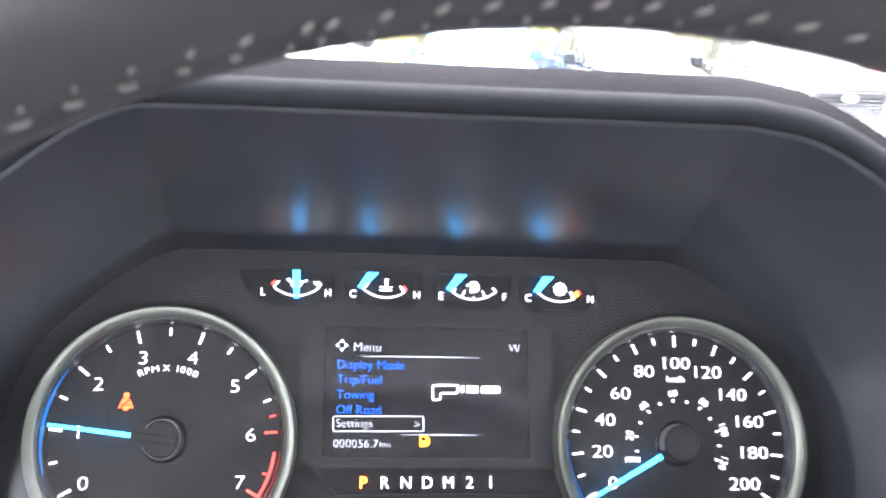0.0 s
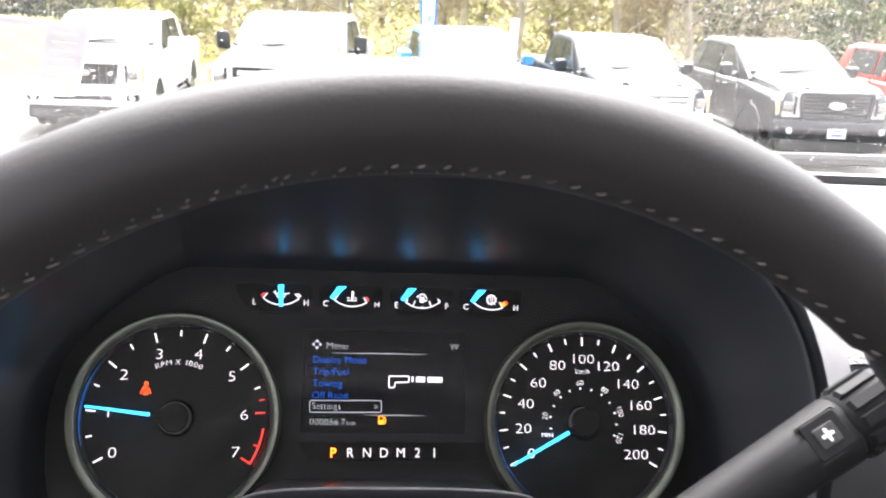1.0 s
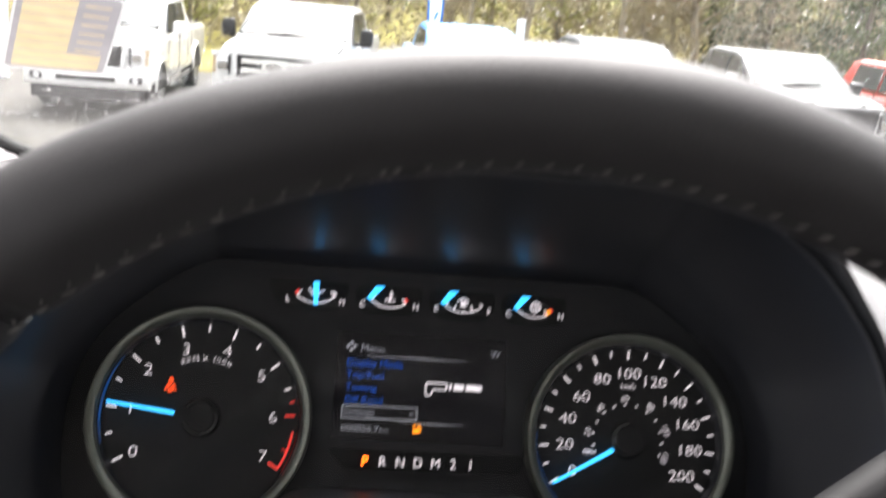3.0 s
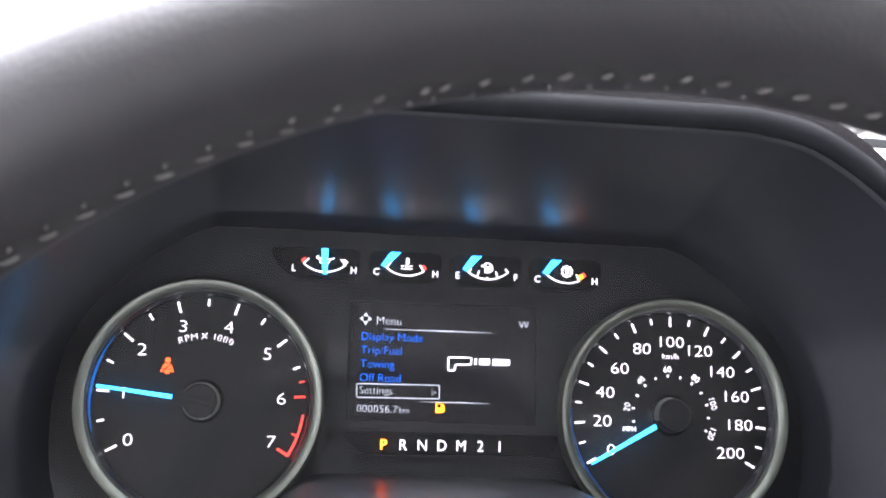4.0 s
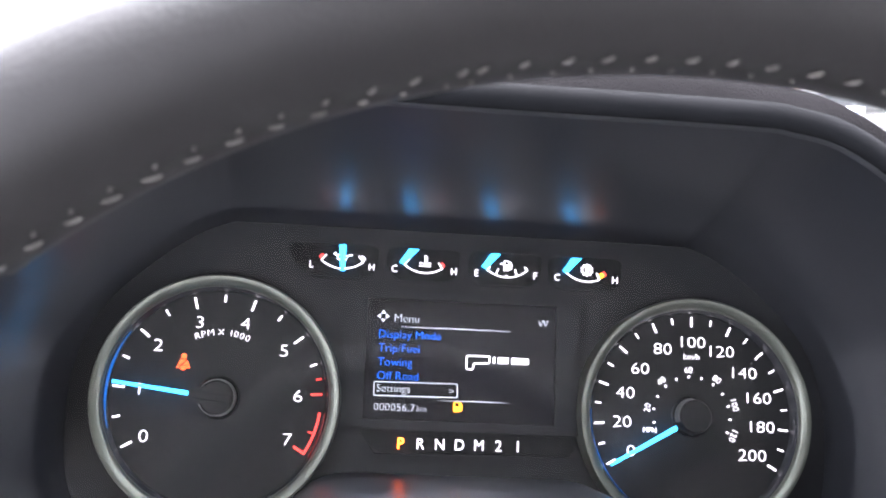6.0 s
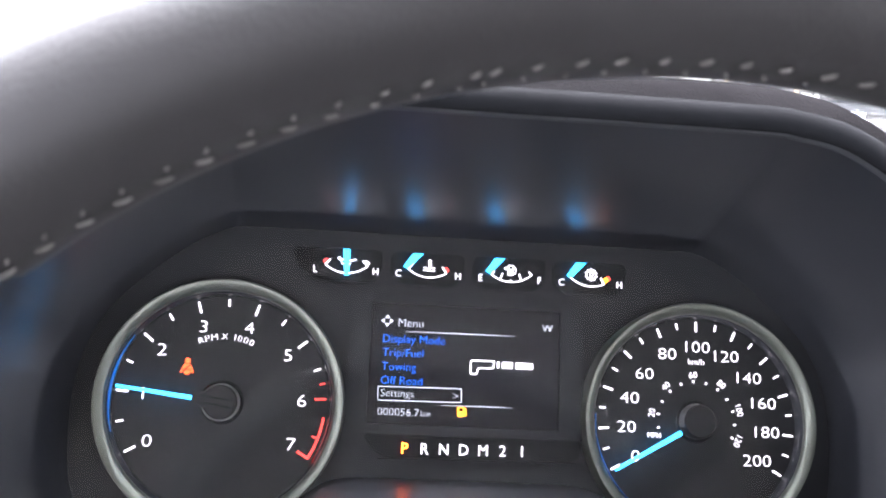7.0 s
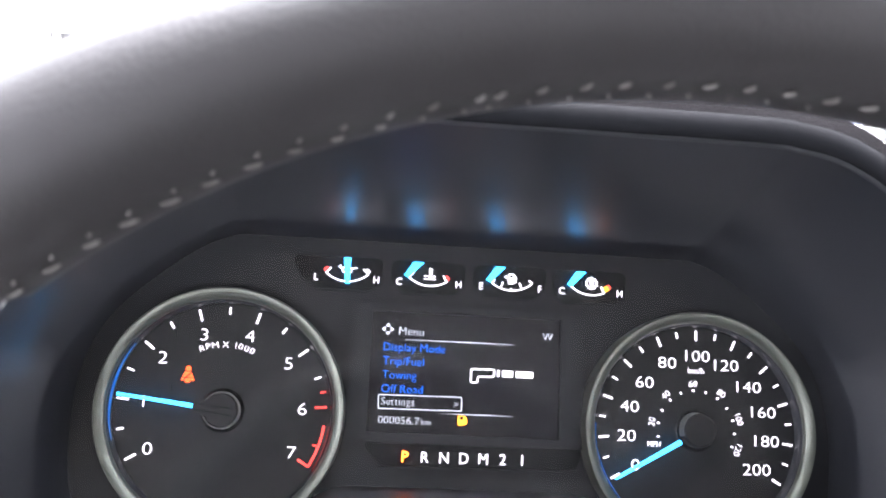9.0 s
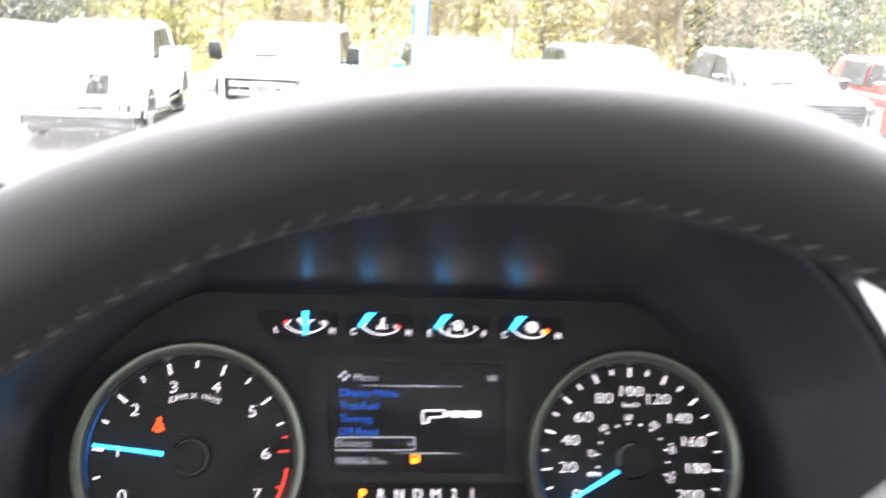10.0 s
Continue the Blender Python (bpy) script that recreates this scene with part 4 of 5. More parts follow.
bm = bmesh.new()
box(bm, -0.60, 1.36, 0.46, 0.50, -0.65, 0.00, 0.004)
part("bulkhead", bm, RUBBER, cab, "black bulkhead")
for s, x in ((-1, LEFT), (1, RIGHT)):
    bm = bmesh.new()
    line = [Vector((x - s * -0.015 + s * 0.03, screen_y(0.02) - 0.02, 0.02)), Vector((x + s * 0.035, screen_y(0.2) - 0.02, 0.2)), Vector((x - s * 0.0, screen_y(0.54) - 0.02, 0.54))]
    tube(bm, line, 0.045, 12)
    part("windscreen_pillar", bm, HEADLINER, cab, "pale windscreen pillar", smooth=True)

# scuttle and wiper outside the glass
cowl = thing("wiper_cowl", (0.38, 0.45, -0.05), "black wiper cowl below the windscreen", "wiper cowl", at=LEVEL)
bm = bmesh.new()
rows = []
for i in range(13):
    x = -0.45 + 1.65 * i / 12
    y = screen_y(low_z(x))
    rows.append([Vector((x, y + 0.006, low_z(x) - 0.012)), Vector((x, y + 0.05, low_z(x) - 0.010)), Vector((x, y + 0.10, low_z(x) - 0.014)), Vector((x, y + 0.18, low_z(x) - 0.05)), Vector((x, y + 0.22, -0.35))])
loft(bm, rows, closed=False)
part("cowl_panel", bm, RUBBER, cowl, "matte black cowl panel", smooth=True)
bm = bmesh.new()
tube(bm, [Vector((0.20, screen_y(dash_z(0.2)) + 0.04, dash_z(0.2) + 0.002)), Vector((0.5, screen_y(0.09) + 0.035, 0.098)), Vector((0.85, screen_y(0.09) + 0.03, 0.100))], 0.006)
part("wiper_arm", bm, RUBBER, cowl, "black wiper arm", smooth=True)

# ---- outside: lot, row of parked trucks, woods ----
ASPHALT = material("wet_asphalt", (0.058, 0.054, 0.046), 0.7, spec=0.3, vary=0.3, scale=1.2, bump=0.4, bump_scale=60, rough_vary=0.15)
GRASS = material("winter_grass", (0.30, 0.27, 0.06), 0.9, second=(0.16, 0.135, 0.045), scale=0.6, bump=0.5, bump_scale=20)
LOT = -1.19


def lot_z(x):
    """The lot climbs gently towards the passenger's side."""
    return LOT + 0.013 * min(30, max(-30, x))


XS = [-400, -60, -30, -15, -8, 0, 8, 15, 30, 60, 400]


def sheet_of_ground(name, rows, mat, label, category):
    """One sheet through rows of (y, height above the lot, or None for the level drive under the cab)."""
    bm = bmesh.new()
    loft(bm, [[Vector((x, y, 0.0 if dz is None else lot_z(x) + dz)) for x in XS] for y, dz in rows], closed=False)
    me = bpy.data.meshes.new(name)
    bm.to_mesh(me)
    bm.free()
    me.materials.append(mat)
    return tagged(new(name, me), label, category, kind="structure")


sheet_of_ground("pavement", ((-300, None), (-10, None), (2.5, None), (8.5, 0), (22.5, 0)), ASPHALT, "wet grey asphalt car lot", "pavement")
sheet_of_ground("ground", ((22.5, -0.004), (22.7, 0.06), (27, 0.25), (34, 0.9), (60, 3), (900, 6)), GRASS, "rough winter grass verge rising to woods", "ground")


def paint(name, c, rough=0.28, coat=1.0):
    return material(name, c, rough, coat=coat, vary=0.05, scale=3)


CHROME = material("chrome", (0.75, 0.75, 0.76), 0.12, metal=1.0)
BLACKTRIM = material("black_trim", (0.02, 0.02, 0.02), 0.45)
LAMPGLASS = material("lamp_lens", (0.80, 0.80, 0.80), 0.15, metal=0.1, vary=0.25, scale=12)
CARGLASS = material("tinted_car_glass", (0.13, 0.145, 0.145), 0.10, spec=0.5, vary=0.1, scale=2)
SIDEGLASS = material("dark_side_glass", (0.03, 0.035, 0.035), 0.08, spec=0.7)
TYRE = material("tyre", (0.018, 0.018, 0.018), 0.7)
ALLOY = material("alloy", (0.45, 0.45, 0.46), 0.3, metal=0.8)
PLATE = material("plate_white", (0.75, 0.76, 0.8), 0.5)
PLATEBLUE = material("plate_print", (0.12, 0.15, 0.35), 0.5)


def sect(y, half, z0, z1, shrink=0.0, round_=0.10):
    """A rounded cross-section of a body at y."""
    pts = rounded([(-half, z0), (half, z0), (half - shrink, z1), (-half + shrink, z1)], round_, 4)
    return [Vector((p.x, y, p.y)) for p in pts]


SEAM = material("panel_gap", (0.012, 0.012, 0.012), 0.7)
INDICATOR = material("amber_lens", (0.55, 0.42, 0.26), 0.25)


def seam(bm, pts, w=0.012, x=1.0):
    """A panel gap along points in y, z on both flanks."""
    for s in (-1, 1):
        for (y0, z0), (y1, z1) in zip(pts, pts[1:]):
            d = Vector((y1 - y0, z1 - z0)).normalized() * w / 2
            n = Vector((-d.y, d.x))
            ring = [(y0 + n.x, z0 + n.y), (y0 - n.x, z0 - n.y), (y1 - n.x, z1 - n.y), (y1 + n.x, z1 + n.y)]
            loft(bm, [[Vector((s * (x + e), y, z)) for y, z in ring] for e in (-0.006, 0.004)])
    return bm


def pickup(at, body, label, grille="bars", grille_mat=None, frame_mat=None, bumper=None, tall=0.0, mirrors=None, emblem=None, plate=False, lamp_mat=None):
    """A crew-cab pickup that faces -y, its front bumper at y = 0."""
    base = thing("pickup_truck", (0, 0, 0), label, "pickup truck", group="parked trucks", at=at)
    h = tall
    bm = bmesh.new()
    loft(bm, [sect(0.16, 0.90, 0.62, 1.06 + h), sect(0.22, 0.96, 0.55, 1.13 + h), sect(0.6, 0.99, 0.50, 1.18 + h), sect(1.4, 1.0, 0.48, 1.24 + h), sect(3.8, 1.0, 0.48, 1.25 + h), sect(5.75, 0.99, 0.52, 1.25 + h), sect(5.85, 0.95, 0.6, 1.2 + h)])
    part("body", bm, body, base, smooth=True)
    bm = bmesh.new()
    loft(bm, [sect(0.12, 0.80, 0.90 + h, 1.16 + h, 0.05, 0.06), sect(0.17, 0.90, 0.9 + h, 1.225 + h, 0.08, 0.06), sect(0.34, 0.93, 0.9 + h, 1.275 + h, 0.09, 0.07), sect(0.7, 0.96, 0.9 + h, 1.325 + h, 0.11, 0.07), sect(1.1, 0.97, 0.9 + h, 1.352 + h, 0.12, 0.07), sect(1.52, 0.97, 0.9 + h, 1.368 + h, 0.12, 0.07)])
    part("bonnet", bm, body, base, smooth=True)
    for s in (-1, 1):
        bm = bmesh.new()
        loft(bm, [[Vector((s * (0.44 + x), y, z + h)) for x, z in ((-0.07, 1.25 + dz), (0.07, 1.25 + dz), (0.035, 1.287 + dz), (-0.035, 1.287 + dz))] for y, dz in ((0.24, -0.01), (0.8, 0.055), (1.4, 0.085))])
        part("bonnet_ridge", bm, body, base, smooth=True)
    bm = bmesh.new()
    for x0, y0, x1, y1 in ((-0.86, 0.45, -0.875, 1.45), (0.86, 0.45, 0.875, 1.45)):
        loft(bm, [[Vector((x0 + e, y0, 1.245 + h)), Vector((x1 + e, y1, 1.315 + h)), Vector((x1 + e, y1, 1.335 + h)), Vector((x0 + e, y0, 1.262 + h))] for e in (-0.006, 0.006)])
    part("bonnet_gap", bm, SEAM, base)
    # cab
    roof = 1.86 + h
    bm = bmesh.new()
    loft(bm, [sect(1.36, 0.95, 1.18 + h, 1.30 + h, 0.03, 0.05), sect(1.75, 0.96, 1.18 + h, 1.53 + h, 0.08, 0.06), sect(2.25, 0.97, 1.18 + h, roof - 0.06, 0.13, 0.08), sect(2.55, 0.97, 1.18 + h, roof, 0.15, 0.09), sect(3.6, 0.97, 1.18 + h, roof, 0.15, 0.09), sect(3.85, 0.97, 1.18 + h, roof - 0.07, 0.13, 0.08), sect(4.0, 0.97, 1.18 + h, 1.4 + h, 0.04, 0.05)])
    part("cab", bm, body, base, smooth=True)
    bm = bmesh.new()
    ws = [(-0.87, 1.47, 1.372), (0.87, 1.47, 1.372), (0.755, 2.235, 1.782), (-0.755, 2.235, 1.782)]
    loft(bm, [[Vector((x, y - d, z + h + d)) for x, y, z in ws] for d in (-0.01, 0.018)])
    glass_part = part("windscreen", bm, CARGLASS, base, "rain-wet pale windscreen")
    bm = bmesh.new()
    for (x0, y0, z0), (x1, y1, z1) in zip(ws, ws[1:] + ws[:1]):
        a, b = Vector((x0, y0 - 0.018, z0 + h + 0.020)), Vector((x1, y1 - 0.018, z1 + h + 0.020))
        tube(bm, [a, b], 0.013, 6)
    part("windscreen_seal", bm, SEAM, glass_part, "black rubber seal", smooth=True)
    bm = bmesh.new()
    loft(bm, [[Vector((x, 1.37, 1.352 + h)) for x in (-0.80, 0.80)] + [Vector((x, 1.49, 1.386 + h)) for x in (0.80, -0.80)], [Vector((x, 1.36, 1.366 + h)) for x in (-0.80, 0.80)] + [Vector((x, 1.48, 1.402 + h)) for x in (0.80, -0.80)]])
    part("scuttle_panel", bm, BLACKTRIM, base, "black panel below the windscreen")
    bm = bmesh.new()
    seam(bm, [(1.64, 1.28 + h), (1.62, 0.62), (2.62, 0.60), (2.66, 1.28 + h)])
    seam(bm, [(2.70, 1.28 + h), (2.70, 0.60), (3.55, 0.60), (3.66, 1.28 + h)])
    seam(bm, [(4.02, 1.24 + h), (4.02, 0.55)])
    part("door_gaps", bm, SEAM, base, "dark gaps round the doors")
    for s in (-1, 1):
        bm = bmesh.new()
        tube(bm, [Vector((s * 0.05 - 0.35, 1.43, 1.40 + h)), Vector((s * 0.05 + 0.05, 1.47, 1.435 + h)), Vector((s * 0.05 + 0.25, 1.50, 1.445 + h))], 0.014)
        part("wiper", bm, BLACKTRIM, base)
        for y0, y1, t0, t1 in ((1.70, 2.62, 2.28, 2.62), (2.70, 3.62, 2.70, 3.55)):
            bm = bmesh.new()
            side = [(0.955, y0, 1.32), (0.955, y1, 1.32), (0.855, t1, 1.765), (0.855, t0, 1.765)]
            loft(bm, [[Vector((s * (x + d), y, z + h)) for x, y, z in side] for d in (-0.005, 0.012)])
            part("side_window", bm, SIDEGLASS, base, "dark side window")
            bm = bmesh.new()
            box(bm, min(s * 1.0, s * 1.03), max(s * 1.0, s * 1.03), y1 - 0.30, y1 - 0.10, 1.09 + h, 1.125 + h, 0.01, 1)
            part("door_handle", bm, body, base)
        # mirror
        bm = bmesh.new()
        loft(bm, [[Vector((s * (1.14 + x * k), y, 1.38 + h + (0.04 if mirrors else 0) + z * k * (1.35 if mirrors else 1.0))) for x, z in rounded([(-0.115, -0.115), (0.105, -0.10), (0.115, 0.105), (-0.10, 0.115)], 0.05, 4)] for y, k in ((1.79, 0.72), (1.82, 0.95), (1.88, 1.0), (1.92, 0.92))])
        mirror = part("wing_mirror", bm, mirrors or body, base, smooth=True)
        bm = bmesh.new()
        box(bm, min(s * 0.92, s * 1.06), max(s * 0.92, s * 1.06), 1.84, 1.90, 1.29 + h, 1.34 + h, 0.012, 1)
        part("mirror_arm", bm, BLACKTRIM, mirror)
        # lamps
        bm = bmesh.new()
        loft(bm, [[Vector((s * x, y, z + h)) for x, y, z in ((0.58, 0.09, 0.82), (0.93, 0.18, 0.82), (0.97, 0.22, 1.17), (0.60, 0.09, 1.19))], [Vector((s * x, y, z + h)) for x, y, z in ((0.58, 0.3, 0.82), (0.94, 0.36, 0.82), (0.98, 0.36, 1.17), (0.60, 0.3, 1.19))]])
        lamp = part("headlamp", bm, lamp_mat or LAMPGLASS, base, "clear headlamp")
        bm = bmesh.new()
        box(bm, min(s * 0.70, s * 0.86), max(s * 0.70, s * 0.86), 0.085, 0.14, 0.92 + h, 1.06 + h, 0.02, 2)
        part("reflector", bm, CHROME, lamp)
        bm = bmesh.new()
        box(bm, min(s * 0.66, s * 0.69), max(s * 0.66, s * 0.69), 0.078, 0.12, 0.86 + h, 1.15 + h, 0.006, 1)
        part("lamp_divider", bm, BLACKTRIM, lamp)
        bm = bmesh.new()
        loft(bm, [[Vector((s * x, y - d, z + h)) for x, y, z in ((0.89, 0.165, 0.86), (0.945, 0.185, 0.86), (0.955, 0.205, 1.12), (0.90, 0.175, 1.12))] for d in (0.0, 0.012)])
        part("indicator", bm, INDICATOR, lamp, "pale amber indicator lens")
        bm = bmesh.new()
        box(bm, min(s * 0.98, s * 1.05), max(s * 0.98, s * 1.05), 1.50, 3.70, 0.40, 0.46, 0.015, 1)
        part("running_board", bm, BLACKTRIM, base, "black running board")
    # grille
    gm, fm = grille_mat or BLACKTRIM, frame_mat or CHROME
    bm = bmesh.new()
    out = rounded([(-0.55, 0.80 + h), (0.55, 0.80 + h), (0.60, 1.19 + h), (-0.60, 1.19 + h)], 0.06, 4)
    loft(bm, [[Vector((p.x, y, p.y)) for p in out] for y in (0.10, 0.2)])
    g = part("grille", bm, BLACKTRIM, base, "black grille opening")
    bm = bmesh.new()
    for a, b in zip(out, list(out[1:]) + [out[0]]):
        bar(bm, a, b, 0.055, 0.055, 0.12)
    part("grille_frame", bm, fm, g)
    levels = {"bars": [(0.87 + 0.085 * k, 0.026) for k in range(4)], "mesh": [(0.86 + 0.046 * k, 0.008) for k in range(7)],
              "slats": [(0.855 + 0.058 * k, 0.017) for k in range(6)], "heavy": [(0.945, 0.030), (1.075, 0.034)]}[grille]
    for z, w in levels:
        bm = bmesh.new()
        box(bm, -0.55, 0.55, 0.060, 0.11, z + h - w, z + h + w, min(0.008, w * 0.5), 1)
        part("grille_bar", bm, gm, g)
    if grille == "mesh":
        for k in range(9):
            bm = bmesh.new()
            bar(bm, (-0.48 + 0.12 * k, 0.82 + h), (-0.48 + 0.12 * k, 1.17 + h), 0.02, 0.070, 0.11)
            part("grille_bar", bm, gm, g)
    if grille == "heavy":
        bm = bmesh.new()
        box(bm, -0.19, 0.19, 0.050, 0.11, 0.90 + h, 1.12 + h, 0.03, 2)
        part("grille_centre", bm, gm, g, "bright centre block of the grille")
        for s in (-1, 1):
            bm = bmesh.new()
            box(bm, min(s * 0.49, s * 0.56), max(s * 0.49, s * 0.56), 0.046, 0.11, 0.84 + h, 1.13 + h, 0.01, 1)
            part("grille_end", bm, BLACKTRIM, g, "dark vertical end of the grille")
    bm = bmesh.new()
    o = [(0.135 * math.cos(a), 1.015 + h + 0.058 * math.sin(a)) for a in [2 * math.pi * k / 28 for k in range(28)]]
    prism(bm, o, 0.040, 0.09)
    part("emblem", bm, emblem or CHROME, g, "plain oval emblem")
    # bumpers
    bm = bmesh.new()
    loft(bm, [[Vector((x, y + 0.10 * (abs(x) / 0.98) ** 3, z)) for y, z in ((0.16, 0.46), (0.02, 0.48), (-0.02, 0.54), (-0.02, 0.72), (0.02, 0.775), (0.16, 0.775))] for x in np.linspace(-0.98, 0.98, 15)])
    bp = part("bumper", bm, bumper or CHROME, base, smooth=True)
    bm = bmesh.new()
    box(bm, -0.46, 0.46, -0.026, 0.05, 0.585, 0.665, 0.01, 1)
    part("bumper_slot", bm, BLACKTRIM, bp, "dark bumper opening")
    for s in (-1, 1):
        bm = bmesh.new()
        box(bm, min(s * 0.66, s * 0.88), max(s * 0.66, s * 0.88), 0.012, 0.09, 0.565, 0.685, 0.02, 2)
        bezel = part("fog_lamp_bezel", bm, BLACKTRIM, bp)
        bm = bmesh.new()
        disc(bm, (s * 0.77, 0.625), 0.048, 0.000, 0.03, 16)
        part("fog_lamp", bm, LAMPGLASS, bezel, "round clear fog lamp")
    bm = bmesh.new()
    box(bm, -0.88, 0.88, 0.06, 0.22, 0.27, 0.48, 0.03, 2)
    part("air_dam", bm, BLACKTRIM, base, "black lower air dam")
    if plate:
        bm = bmesh.new()
        box(bm, -0.155, 0.155, -0.045, -0.03, 0.515, 0.67, 0.006, 1)
        pl = part("number_plate", bm, PLATE, base, "white plate with plain bars")
        for z, w in ((0.570, 0.10), (0.635, 0.06)):
            bm = bmesh.new()
            box(bm, -w, w, -0.050, -0.044, z - 0.016, z + 0.016)
            part("plate_bar", bm, PLATEBLUE, pl)
    # wheels
    for s in (-1, 1):
        for y in (1.02, 4.70):
            bm = bmesh.new()
            lathe(bm, (0, 0), [(0.27, -0.13), (0.37, -0.12), (0.405, -0.08), (0.405, 0.08), (0.37, 0.12), (0.27, 0.13)], 36)
            m = Matrix.Translation((s * 0.865, y, 0.405)) @ Matrix.Rotation(radians(90), 4, "Z")
            bmesh.ops.transform(bm, matrix=m, verts=bm.verts)
            tyre = part("tyre", bm, TYRE, base, smooth=True)
            bm = bmesh.new()
            disc(bm, (0, 0), 0.275, -0.06, 0.06, 28)
            for k in range(6):
                a = radians(60 * k)
                bar(bm, (0, 0), (0.25 * math.cos(a), 0.25 * math.sin(a)), 0.075, -s * 0.125, -s * 0.05)
            strip(bm, arc((0, 0), 0.262, 0, 360, 28), 0.03, -s * 0.13, -s * 0.05)
            bmesh.ops.transform(bm, matrix=m, verts=bm.verts)
            part("rim", bm, ALLOY, tyre)
            bm = bmesh.new()
            prism(bm, arc((y, 0.405), 0.475, 0, 180, 20), min(s * 0.96, s * 1.004), max(s * 0.96, s * 1.004))
            bmesh.ops.transform(bm, matrix=Matrix(((0, 1, 0, 0), (1, 0, 0, 0), (0, 0, 1, 0), (0, 0, 0, 1))), verts=bm.verts)
            part("wheel_housing", bm, TYRE, base, "dark wheel opening")
            bm = bmesh.new()
            strip(bm, arc((y, 0.405), 0.49, 0, 180, 20), 0.05, s * 0.985, s * 1.02)
            bmesh.ops.transform(bm, matrix=Matrix(((0, 1, 0, 0), (1, 0, 0, 0), (0, 0, 1, 0), (0, 0, 0, 1))), verts=bm.verts)
            part("wheel_arch", bm, body, base)
    return base


CREAM = material("bright_grille", (0.90, 0.89, 0.84), 0.4)
WHITEP = paint("white_paint", (0.86, 0.86, 0.85))
BLUEP = paint("blue_paint", (0.09, 0.34, 0.74), 0.4, 0.4)
DARKP = material("dark_grey_paint", (0.030, 0.032, 0.035), 0.5, spec=0.3, vary=0.05, scale=3)
BLACKP = material("black_paint", (0.022, 0.023, 0.024), 0.36, coat=1.0, vary=0.05, scale=3)
REDP = paint("red_paint", (0.62, 0.05, 0.035))
LAMPDARK = material("smoked_lamp_lens", (0.62, 0.63, 0.62), 0.15, metal=0.2, vary=0.2, scale=9)


def parked(x, y, turn):
    """A pose on the sloping lot."""
    return pose(x, y, lot_z(x), 0, -0.75, turn)


pickup(parked(-4.50, 15.2, 1), WHITEP, "white pickup truck with a black mesh grille, parked", "mesh", BLACKTRIM, WHITEP, WHITEP)
pickup(parked(-1.40, 13.8, -6), WHITEP, "white heavy pickup truck with a chrome grille and black mirrors", "heavy", CREAM, WHITEP, CREAM, tall=0.15, mirrors=BLACKTRIM)
pickup(parked(2.00, 15.4, 3), BLUEP, "bright blue pickup truck, parked", "bars", CHROME, CHROME, CHROME, tall=-0.10)
pickup(parked(4.60, 14.2, 2), DARKP, "dark grey pickup truck with a chrome grille", "bars", CREAM, CREAM, CHROME, tall=-0.06)
pickup(parked(7.40, 13.8, 1.5), BLACKP, "black pickup truck with a dark grille and pale oval emblem", "slats", BLACKTRIM, DARKP, DARKP, emblem=PLATE, plate=True, lamp_mat=LAMPDARK)
pickup(parked(10.60, 14.2, 3), REDP, "red pickup truck, parked", "mesh", BLACKTRIM, CHROME, CHROME, tall=-0.06)

# feather flag behind the blue truck
FLAGBLUE = material("flag_blue", (0.02, 0.24, 0.66), 0.8, vary=0.1, scale=6)
FLAGWHITE = material("flag_white", (0.82, 0.83, 0.84), 0.8)
for m in (FLAGBLUE, FLAGWHITE):
    papery(m, 0.5)
FX = 1.36
flag = thing("feather_flag", (FX, 20.5, lot_z(FX)), "blue and white feather flag on a pole", "flag", at=Matrix())
bm = bmesh.new()
tube(bm, [Vector((FX + 0.10, 20.5, lot_z(FX))), Vector((FX + 0.10, 20.5, LOT + 3.4)), Vector((FX + 0.16, 20.5, LOT + 4.6))], 0.02)
part("pole", bm, BLACKTRIM, flag)


def flag_cloth(name, lo, hi, y, mat, label=""):
    bm = bmesh.new()
    rows = []
    for z, w in ((1.45, 0.25), (2.0, 0.29), (2.8, 0.31), (3.6, 0.27), (4.5, 0.15)):
        x0, x1 = FX + 0.08 - w + 2 * w * lo * 0.9, FX + 0.08 - w + 2 * w * hi * 0.9
        yy = y + 0.04 * math.sin(z * 2)
        rows.append([Vector((x0, yy, LOT + z)), Vector((x1, yy, LOT + z)), Vector((x1, yy + 0.006, LOT + z)), Vector((x0, yy + 0.006, LOT + z))])
    loft(bm, rows)
    return part(name, bm, mat, flag, label)


flag_cloth("cloth", 0.0, 0.66, 20.5, FLAGWHITE, "white cloth")
flag_cloth("blue_band", 0.0, 0.09, 20.485, FLAGBLUE, "blue printed edge")
flag_cloth("blue_band", 0.59, 0.66, 20.485, FLAGBLUE, "blue printed edge")
for z0 in (1.75, 2.15, 2.55, 2.95):
    bm = bmesh.new()
    bar(bm, (FX - 0.05, LOT + z0), (FX + 0.02, LOT + z0 + 0.18), 0.05, 20.42, 20.43)
    part("printed_bar", bm, FLAGBLUE, flag)
for x, y, z in ((3.14, 20.0, 1.92), (-7.14, 19.0, 1.45)):
    post = thing("marker_post", (x, y, lot_z(x)), "white painted marker post at the lot's edge", "post", group="marker posts", at=Matrix())
    bm = bmesh.new()
    box(bm, x - 0.085, x + 0.085, y - 0.04, y + 0.04, lot_z(x) - 0.1, LOT + z, 0.01)
    part("board", bm, FLAGWHITE, post)
    bm = bmesh.new()
    box(bm, x - 0.095, x + 0.095, y - 0.05, y + 0.05, LOT + z, LOT + z + 0.04, 0.015)
    part("cap", bm, FLAGWHITE, post)

